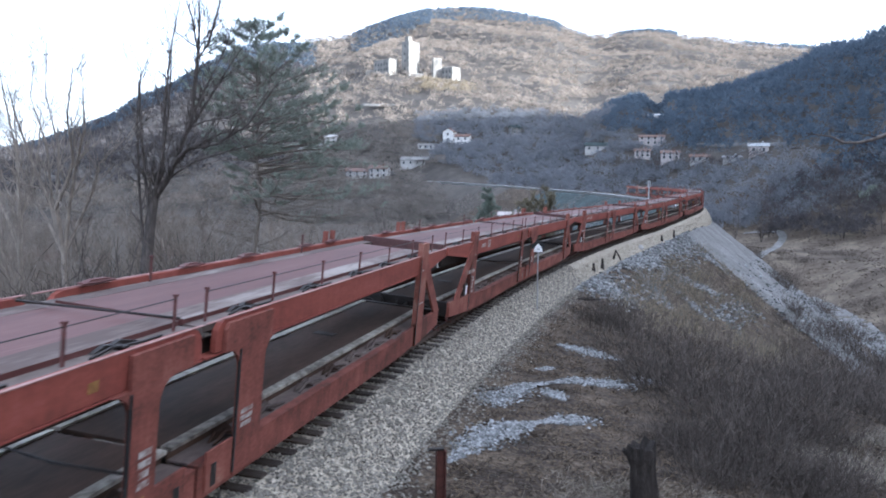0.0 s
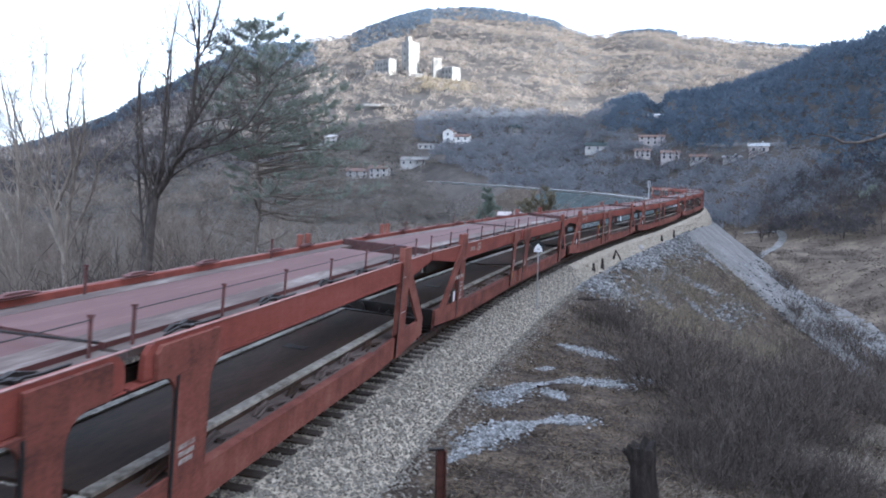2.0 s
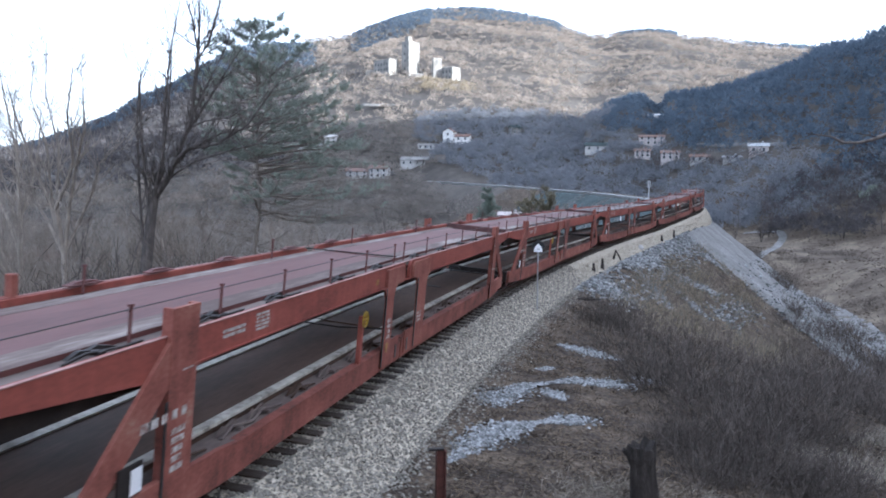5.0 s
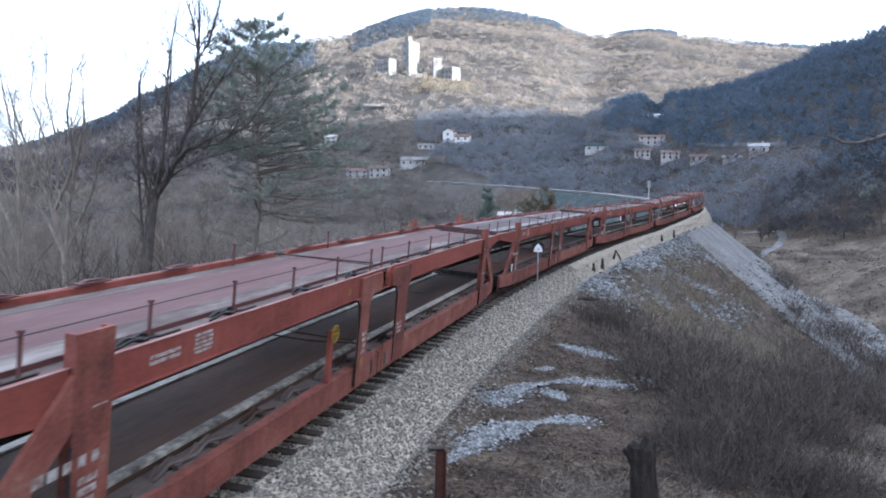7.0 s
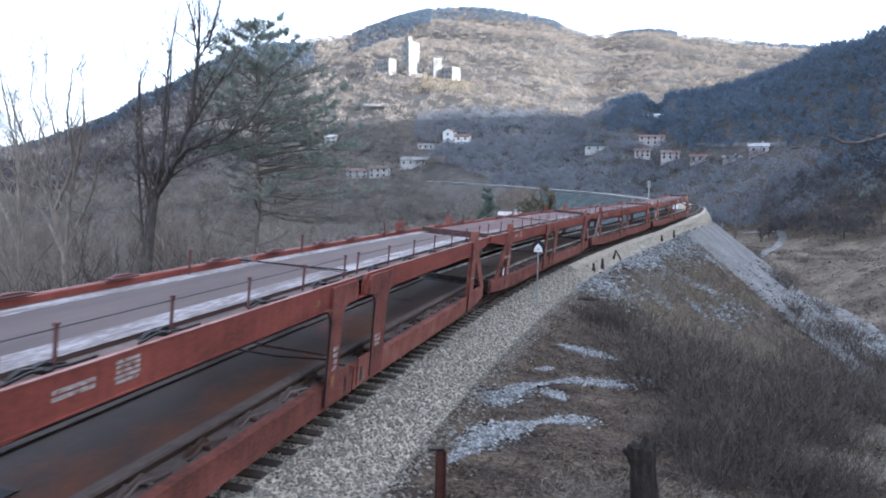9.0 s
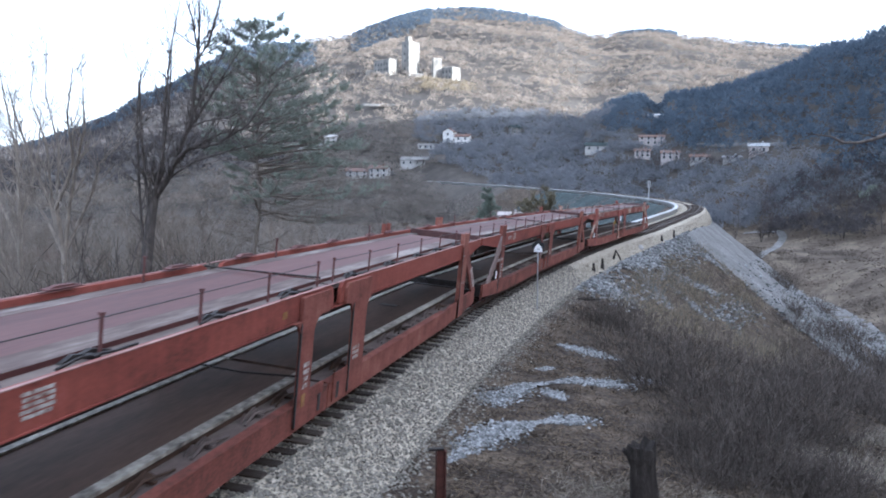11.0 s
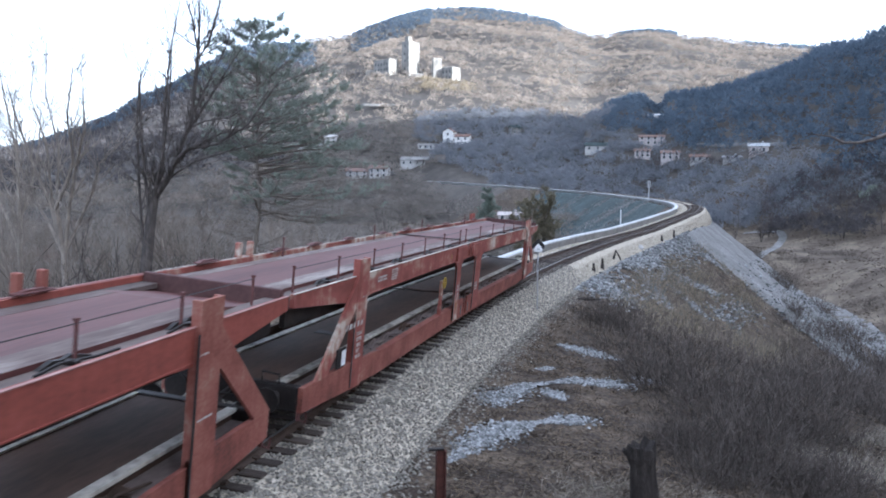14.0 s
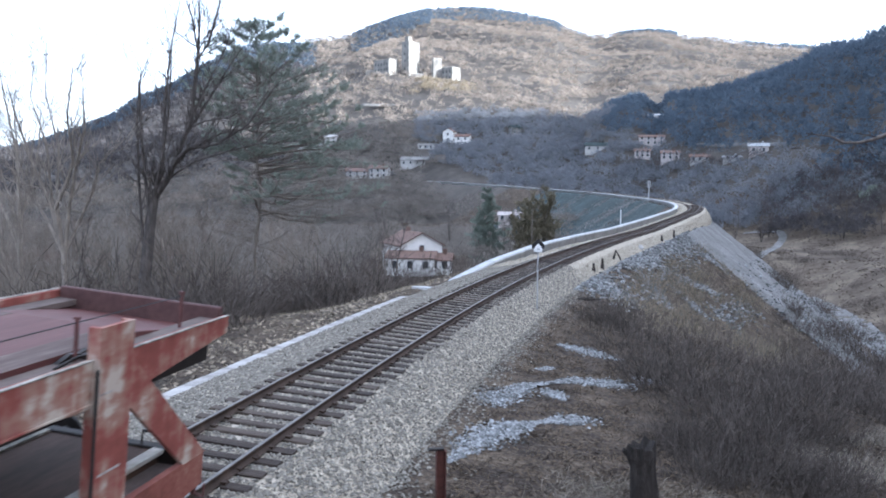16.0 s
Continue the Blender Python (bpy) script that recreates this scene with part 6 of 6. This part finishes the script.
def build_big_pine():
    """A tall pine whose layered crown fills an uneven outline, longer and lower on its valley side."""
    rng = random.Random(23)
    root = thing("pine_tree", "tall grey-green pine with a broad ragged crown", "tree")
    y0, foot, out, tw = 56.0, -228.0, [], []
    rise = [206, 194, 180, 166, 152, 132, 104, 76, 42, 14, -12]             # top to bottom
    right = [-204, -196, -178, -160, -134, -128, -107, -100, -96, -80, -70]
    left = [-245, -254, -268, -285, -298, -318, -306, -296, -280, -262, -250]
    zt = np.array(view_point(foot, 200, y0))
    g = on_ground(zt[0], y0)
    n = 14
    axis = [Vector((zt[0] + 0.25 * math.sin(k * 1.1), y0 + 0.2 * math.cos(k * 1.7), g.z - 0.3 + (zt[2] - g.z) * k / n)) for k in range(n + 1)]
    for k in range(n):
        out.append((*axis[k], *axis[k + 1], 0.20 * (1 - 0.9 * k / n), 0.20 * (1 - 0.9 * (k + 1) / n)))
    limbs = 106
    for k in range(limbs):
        rz = 204 - 222 * ((k + rng.random()) / limbs) ** 1.2
        xr, xl = (float(np.interp(-rz, [-q for q in rise], e)) for e in (right, left))
        th = k * 2.4 + rng.uniform(-0.3, 0.3)
        c, sn = math.cos(th), math.sin(th)
        side = (xr - foot if c > 0 else foot - xl) * y0 / 1000
        reach = max(side * rng.uniform(0.8, 1.08), 0.8)
        tip = Vector((zt[0] + c * reach, y0 + sn * min(reach, 4.2), 4.39 + (rz + rng.gauss(0, 4)) * y0 / 1000))
        drop = reach * (0.45 if rz > 150 else 0.22 if rz > 60 else 0.05)
        a = Vector((zt[0], y0, min(tip.z - drop, zt[2] - 0.4)))
        bend = Vector((rng.gauss(0, 0.25), rng.gauss(0, 0.25), rng.gauss(-0.03, 0.09) * reach))
        pts = [a + (tip - a) * t + bend * math.sin(3.14 * t) for t in (0, 0.25, 0.5, 0.75, 1.0)]
        r = 0.035 + 0.006 * reach
        for i in range(4):
            out.append((*pts[i], *pts[i + 1], r * (1 - 0.22 * i), r * (0.78 - 0.22 * i)))
        green = 0.72 if rz > 40 else 0.45 if rz > 0 else 0.2
        along_limb = (tip - a).normalized()
        across = along_limb.cross(Vector((0, 0, 1))).normalized()
        for j in range(int(5 + reach * 2.5)):
            t = rng.uniform(0.3, 1.0)
            i = min(int(t * 4), 3)
            p = pts[i].lerp(pts[i + 1], t * 4 - i)
            d = (across * rng.choice((-1, 1)) * rng.uniform(0.4, 1.0) + along_limb * rng.uniform(0.3, 0.9) + Vector((0, 0, rng.uniform(-0.05, 0.4)))).normalized()
            ln = rng.uniform(0.5, 1.15) * min(1.0, 0.45 + reach * 0.14)
            b = []
            grow(rng, p, d, ln, 0.014, 1, b, 0.6, 0.12, (2, 3), 0.6)
            out += b
            if rng.random() < green:
                tw += [q for q in b if q[7] < 0.011]
    for k in range(34):      # long dead limbs below the crown
        th = k * 2.4 + rng.uniform(-0.4, 0.4)
        reach = rng.uniform(3.0, 8.2) * (1.0 if math.cos(th) > 0 else 0.55)
        a = Vector((zt[0], y0, 4.39 + rng.uniform(-75, 50) * y0 / 1000))
        d = Vector((math.cos(th), 0.45 * math.sin(th), rng.uniform(-0.02, 0.22)))
        grow(rng, a, d, reach, 0.04, 2, out, 0.5, 0.02, (3, 5), 0.42)
    tree_parts(root, out, 0.022, M_palebark, M_palebark)
    v, f = needles(np.random.default_rng(91), tw, 8, 0.25, 0.075)
    part_me("foliage", mesh_np("foliage", v, f, [M_needle]), root)


build_big_pine()


def build_left_trees():
    base = [bare_tree(100 + i, h, r, "slender bare tree with fine upright twigs", Matrix.Translation((0, 0, -50)), st, 5, 0.5, "bare trees beyond the track")
            for i, (h, r, st) in enumerate(((14.5, 0.15, 3), (13, 0.12, 2), (15, 0.16, 3), (11, 0.10, 3), (13.5, 0.12, 4)))]
    light = [bare_tree(120 + i, h, 0.16, "slender bare tree in the valley", Matrix.Translation((0, 0, -50)), st, 4, 0.55, "bare trees in the valley", bark=M_bark, twig=M_shrub) for i, (h, st) in enumerate(((15, 2), (12, 3), (17, 2)))]
    rng = random.Random(77)
    spots = [(-33, 66), (-37.5, 71), (-21.5, 55), (-30, 60), (-25.5, 64)]
    while len(spots) < 31:
        az, d = radians(rng.uniform(-32, -4)), rng.uniform(52, 125)
        x, y = d * math.sin(az), d * math.cos(az)
        s, u, zt = (float(q[0]) for q in nearest(np.array([x]), np.array([y])))
        if u < -15:
            spots.append((x, y))
    for i, (x, y) in enumerate(spots):
        m = Matrix.Translation(on_ground(x, y)) @ pose(0, 0, 0, 0, 0, rng.uniform(0, 360))
        if i < len(base):
            base[i].matrix_world = m
        else:
            copy_thing(base[i % len(base)], m)
    far = [(56.5, 100), (67, 113), (104.7, 262), (119.2, 256.5), (112, 250), (96, 268), (128, 262), (110, 285), (90, 290), (134, 285), (118, 240), (127, 248), (125, 232), (134, 244), (100, 256), (61, 104), (72, 122),
           (23.5, 198), (20.5, 204), (10, 200), (-14, 190), (2, 215), (36, 300), (-30, 180), (20, 230), (-11, 152), (-13.5, 158), (-8.5, 147), (-15, 150), (-20, 60), (-15.5, 63), (-26, 63), (-18.5, 72), (-22.5, 54), (-30, 66)]
    far += [(88.8, 396.7), (93.6, 392), (98.4, 388), (102.4, 391), (105.3, 374), (109.8, 372), (113.4, 363), (116.5, 359), (121, 350), (127, 343), (-24.8, 402), (-46.9, 401), (-37.2, 396)]
    for i, (x, y) in enumerate(far):
        sc = 0.7 if y > 340 else 1.0
        m = Matrix.Translation(on_ground(x, y)) @ pose(0, 0, 0, 0, 0, rng.uniform(0, 360)) @ Matrix.Diagonal((sc, sc, sc, 1))
        if i < 3:
            light[i].matrix_world = m
        else:
            copy_thing(light[rng.randrange(3)], m)


build_left_trees()
pine_tree(93, 18, 0.25, "dark conical spruce in the valley", Matrix.Translation(on_ground(10.7, 200)), 0.05, 0.25, 0.42, per=16)
for seed_, x_, y_, h_ in ((140, 20.6, 190, 15.5), (141, 23.2, 193, 17.5), (142, 18.8, 195, 12.5)):
    bare_tree(seed_, h_, 0.2, "olive-brown bare tree thick with fine twigs", Matrix.Translation(on_ground(x_, y_)), 3, 4, 0.55, "twiggy valley trees", clear=0.1, twig=M_ivy, leaf=M_ivy)
pine_tree(95, 6, 0.15, "low dark pine at the field's edge", Matrix.Translation(on_ground(136, 258)), 0.05, 0.6, 0.6, per=8)


# ---- buildings ----
def house(name, label, x, y, w, d, h, roof, turn, wall=None, tile=None, floors=2, cols=3, dz=0.0, category="house", flat=False):
    wall, tile = wall or M_white, tile or M_tile
    root = thing(name, label, category, "", Matrix.Translation(on_ground(x, y, dz) - Vector((0, 0, 0.9 if y > 400 or x > 90 else 0))) @ pose(0, 0, 0, 0, 0, turn))
    bm = bmesh.new()
    add_box(bm, -w / 2, w / 2, -d / 2, d / 2, -2.2, h)
    if not flat:
        for e in (-1, 1):
            a = [bm.verts.new((e * (w / 2 - 0.01), yy, zz)) for yy, zz in ((-d / 2, h), (d / 2, h), (0, h + roof))]
            bm.faces.new(a)
    part("wall", bm, wall, root)
    bm = bmesh.new()
    if flat:
        add_box(bm, -w / 2 - 0.3, w / 2 + 0.3, -d / 2 - 0.3, d / 2 + 0.3, h, h + 0.35)
    else:
        for e in (-1, 1):
            a, o = e * d / 2, 0.5
            sl = roof / (d / 2)
            v = [bm.verts.new((xx, yy, zz)) for xx, yy, zz in (
                (-w / 2 - o, a * 1.12, h - sl * d * 0.06 + 0.12), (w / 2 + o, a * 1.12, h - sl * d * 0.06 + 0.12), (w / 2 + o, 0, h + roof + 0.12), (-w / 2 - o, 0, h + roof + 0.12))]
            t = [bm.verts.new(q.co - Vector((0, 0, 0.22))) for q in v]
            bm.faces.new(v), bm.faces.new(t[::-1])
            for i in range(4):
                bm.faces.new((v[i], t[i], t[(i + 1) % 4], v[(i + 1) % 4]))
        bmesh.ops.recalc_face_normals(bm, faces=bm.faces)
    rf = part("roof", bm, tile if not flat else M_concrete, root)
    if not flat:
        part("chimney", box(w * 0.2 - 0.4, w * 0.2 + 0.4, -0.4, 0.4, h + roof * 0.5, h + roof + 0.9), tile, rf)
    for f in range(floors):
        z0 = 0.9 + f * (h / max(floors, 1))
        for c in range(cols):
            xx = -w / 2 + w * (c + 0.5) / cols
            win = part("window", box(xx - 0.6, xx + 0.6, -d / 2 - 0.06, -d / 2 + 0.1, z0 - 0.1, z0 + 1.5), M_concrete, root)
            part("pane", box(xx - 0.5, xx + 0.5, -d / 2 - 0.09, -d / 2 - 0.05, z0, z0 + 1.4), M_glass, win)
        for e in (1, -1):
            win = part("window", box(e * (w / 2 - 0.1), e * (w / 2 + 0.06), -0.6, 0.6, z0 - 0.1, z0 + 1.5), M_concrete, root)
            part("pane", box(e * (w / 2 + 0.05), e * (w / 2 + 0.09), -0.5, 0.5, z0, z0 + 1.4), M_glass, win)
    return root


house("house", "white two-storey house on the hillside", 3.4, 491, 8, 6.2, 6.4, 1.8, 72, M_plaster, cols=2)
house("house", "white house wing with tiled roof on the hillside", 11.2, 484, 8.4, 7, 5.6, 1.5, -14, M_plaster, M_tile, cols=2)
house("house", "cream house with red roof by the far line", -32.6, 417, 9.5, 7, 5.0, 1.7, -12, M_white, cols=3)
house("house", "small pale house among bare trees", -44.5, 418, 10.5, 7, 4.0, 1.5, 10, M_white, cols=3)
porch = house("house", "pale low house with open porch", -15.8, 457, 15.5, 7, 3.2, 1.7, -14, M_white, M_pitch, floors=1, cols=4)
for i in range(4):
    part("porch_post", box(0.4 + i * 2.1, 0.75 + i * 2.1, -6.4, -6.05, -0.6, 3.0), M_white, porch)
part("porch_roof", box(0.0, 7.6, -6.8, -3.2, 3.0, 3.35), M_white, porch)
house("house", "low pale shed on the hillside", -10.3, 475, 9, 5, 2.4, 1.0, -8, M_white, M_pitch, floors=1, cols=3)
house("house", "white-roofed house half hidden behind the pine", -77, 468, 14, 8, 3.6, 1.8, 12, M_white, M_white, floors=1, cols=4)
house("house", "small white house in a clearing", -75, 546, 8, 7, 4.6, 1.6, 0, M_white, M_white, cols=2)
house("house", "low white bungalow with a dark roof in the shade", 83.4, 445, 13.5, 8, 3.0, 1.8, -10, M_white, M_darkgreen, 1, 3)
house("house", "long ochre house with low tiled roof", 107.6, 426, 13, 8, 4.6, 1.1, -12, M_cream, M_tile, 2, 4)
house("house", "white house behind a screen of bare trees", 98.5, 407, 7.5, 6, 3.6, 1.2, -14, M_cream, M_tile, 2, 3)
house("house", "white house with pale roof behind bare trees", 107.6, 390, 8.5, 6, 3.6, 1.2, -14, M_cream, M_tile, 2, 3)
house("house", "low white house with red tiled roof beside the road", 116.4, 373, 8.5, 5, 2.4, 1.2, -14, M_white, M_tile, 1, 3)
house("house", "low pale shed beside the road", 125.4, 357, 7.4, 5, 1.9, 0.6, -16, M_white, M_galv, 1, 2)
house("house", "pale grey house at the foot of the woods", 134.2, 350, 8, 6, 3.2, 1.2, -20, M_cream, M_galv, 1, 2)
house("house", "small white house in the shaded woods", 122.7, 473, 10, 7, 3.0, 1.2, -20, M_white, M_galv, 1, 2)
house("house", "weathered grey house among bare trees", 43.7, 508, 6, 6, 4.6, 1.2, 20, M_pitch, M_darkgreen, 2, 2)
house("house", "small white house behind the field trees", 147.4, 291, 4.2, 4, 2.8, 0.8, -25, M_white, M_tile, 1, 1)
house("house", "white valley house with terracotta gable roof", -6.6, 172, 12, 9, 5.0, 2.4, 112, M_plaster, cols=2, dz=0.9)
house("house", "low annex with terracotta roof in the valley", -6.2, 164.5, 9.4, 5, 3.0, 1.2, -8, M_plaster, floors=1, cols=3, dz=0.7)
house("house", "small outbuilding with terracotta roof", -0.4, 165, 4.2, 4, 2.6, 1.2, -8, M_plaster, floors=1, cols=2, dz=0.6)
house("house", "white house glimpsed through bare trees", -76, 152, 9, 6, 3.4, 1.2, 6, M_white, cols=3, floors=1)
house("house", "small white shed glimpsed through bare trees", -66, 156, 4, 4, 2.6, 0.9, -8, M_white, floors=1, cols=1)
house("house", "white cottage glimpsed through bare trees", -55, 160, 6, 6, 4.0, 1.4, 12, M_white, cols=2, floors=1)
house("house", "cream house behind the spruce", 24.6, 298, 8.4, 6, 2.6, 1.0, -10, M_cream, M_cream, floors=1, cols=3)


def build_castle():
    root = thing("castle", "pale stone castle ruin with a tall square tower", "castle", "", Matrix.Translation(on_ground(-30.7, 738, -1.0)))

    def block(nm, x, y, w, d, z0, z1, turn, merlons=0):
        bm = bmesh.new()
        add_box(bm, -w / 2, w / 2, -d / 2, d / 2, z0, z1, 0.15)
        for i in range(merlons):
            xx = -w / 2 + w * (i + 0.5) / merlons
            add_box(bm, xx - w / merlons * 0.28, xx + w / merlons * 0.28, -d / 2, -d / 2 + 0.9, z1, z1 + 1.1)
        for v in bm.verts:
            v.co += Vector((0, 0, 0.5 * noise.noise(v.co * 0.4))) * (v.co.z > z1 - 0.5)
        bmesh.ops.transform(bm, matrix=pose(x, y, 0, 0, 0, turn), verts=bm.verts)
        return part(nm, bm, M_stonewall, root)
    def slits(owner, m, face, n, y0, dy, z0, dz, rows):
        for f in range(rows):
            for i in range(n):
                y = y0 + i * dy
                bm = box(-face - 0.12, -face + 0.3, y - 0.55, y + 0.55, z0 + f * dz, z0 + f * dz + 2.2)
                bmesh.ops.transform(bm, matrix=m, verts=bm.verts)
                part("window", bm, M_glass, owner)
    t = block("tower", 0, 0, 12, 10.5, -6, 29.5, 40, 0)
    slits(t, pose(0, 0, 0, 0, 0, 40), 6, 1, 0.4, 1, 5, 6.5, 4)
    bm = add_box(bmesh.new(), -6.2, -1.8, -4.4, 0.6, 29.3, 33.6, 0.2)
    bmesh.ops.transform(bm, matrix=pose(0, 0, 0, 0, 0, 40), verts=bm.verts)
    part("turret", bm, M_stonewall, t)
    k = block("keep", -22, 2, 11.5, 19, -6, 13.6, 48, 3)
    slits(k, pose(-22, 2, 0, 0, 0, 48), 5.75, 5, -7.2, 3.6, 3.5, 5.0, 2)
    block("gatehouse", 23.5, -6, 7.5, 6, -12, 15, 14)
    h = block("hall", 35.5, -8, 10.5, 15, -14, 6, 46, 0)
    slits(h, pose(35.5, -8, 0, 0, 0, 46), 5.25, 3, -4.5, 4, -4, 5, 2)
    block("ruined_wall", -36, 4, 8, 2, -6, 5, 12)
    block("ruined_wall", 29, -3, 12, 2, -12, 8, -8)
    block("curtain_wall", 9, -5, 14, 1.6, -8, 1.5, 0)
    block("curtain_wall", 18, -9, 9, 1.6, -14, -4, 10)


build_castle()
tagged(part_me("retaining_wall", sweep("retaining_wall", [(-1, -2), (1, -2), (1, 2), (-1, 2)], 0, 46, 4, [M_pitch],
       fn=lambda s, u, h: np.stack(np.broadcast_arrays(-60 + s * 0.9, 594 + u, float(ground_z(-40, 594)[0]) + 0.5 + h * 0.6), -1)), None), "long pale retaining wall below the castle", "wall", kind="structure")
tagged(part_me("road_wall", sweep("road_wall", [(-0.4, -3), (0.4, -3), (0.4, 1.0), (-0.4, 1.0)], 0, 57, 3, [M_pitch],
       fn=lambda s, u, h: np.stack(np.broadcast_arrays(121 + s * 0.394 + u, 392 - s * 0.919, np.interp(s, [0, 30, 57], [28.9, 27.4, 26.2]) + h), -1)), None), "pale wall of the hillside road", "wall", kind="structure")


# ---- meadow on the valley floor ----
def build_meadow():
    gx, gy = np.meshgrid(np.arange(40, 190, 2.5), np.arange(90, 300, 2.5), indexing="ij")
    x, y = gx.ravel(), gy.ravel()
    s, u, zt = nearest(x, y)
    z = ground_z(x, y)
    low = (u > 19) & (z < 6 + 3 * np.sin(x / 9) + 2 * np.sin(y / 7))
    z = np.where(low, z + 0.22, z - 2.0)
    n, k = gx.shape
    i, j = np.meshgrid(np.arange(n - 1), np.arange(k - 1), indexing="ij")
    a = (i * k + j).ravel()
    f = np.stack([a, a + k, a + k + 1, a + 1], -1)
    f = f[low[f].any(1)]
    tagged(part_me("meadow", mesh_np("meadow", np.stack([x, y, z], -1), f, [M_field], smooth=True), None), "pale dry meadow on the valley floor", "meadow", kind="structure")


build_meadow()


# ---- track in the field ----
def build_path():
    c = np.array([(76, 202), (85.7, 217.2), (97, 239), (105, 252.5), (108.1, 259), (109.5, 266), (105, 272), (101, 274)], float)
    t = np.linspace(0, len(c) - 1, 60)
    x, y = np.interp(t, np.arange(len(c)), c[:, 0]), np.interp(t, np.arange(len(c)), c[:, 1])
    for k in range(3):
        x[1:-1], y[1:-1] = (x[:-2] + x[2:] + 2 * x[1:-1]) / 4, (y[:-2] + y[2:] + 2 * y[1:-1]) / 4
    nx, ny = np.gradient(y), -np.gradient(x)
    q = np.hypot(nx, ny)
    rows = []
    for w in (-1.2, -0.4, 0.4, 1.2):
        px, py = x + nx / q * w, y + ny / q * w
        rows.append(np.stack([px, py, ground_z(px, py) + 0.45], -1))
    v = np.stack(rows, 1).reshape(-1, 3)
    i, j = np.meshgrid(np.arange(59), np.arange(3), indexing="ij")
    a = i * 4 + j
    tagged(part_me("path", mesh_np("path", v, np.stack([a, a + 1, a + 5, a + 4], -1).reshape(-1, 4), [M_pitch]), None), "pale gravel farm track winding through the field", "path", kind="structure")


build_path()


# ---- what moves: the train rolls past, towards and out beside the camera ----
def motions():
    lag_t, lag_s = [0, 4, 6.3, 8, 9.5, 11.3, 12.5, 14, 15, 16], [-0.15, -0.15, -0.2, -0.35, -0.2, 0.05, 0.35, 0.4, 0.4, 0.0]
    steps = [i * 0.5 for i in range(33)]
    for ob, front, s0 in TRAIN:
        walk(ob, [(t, wagon_pose(s0 - SPEED * t + float(np.interp(t, lag_t, lag_s)), front)) for t in steps])


motions()
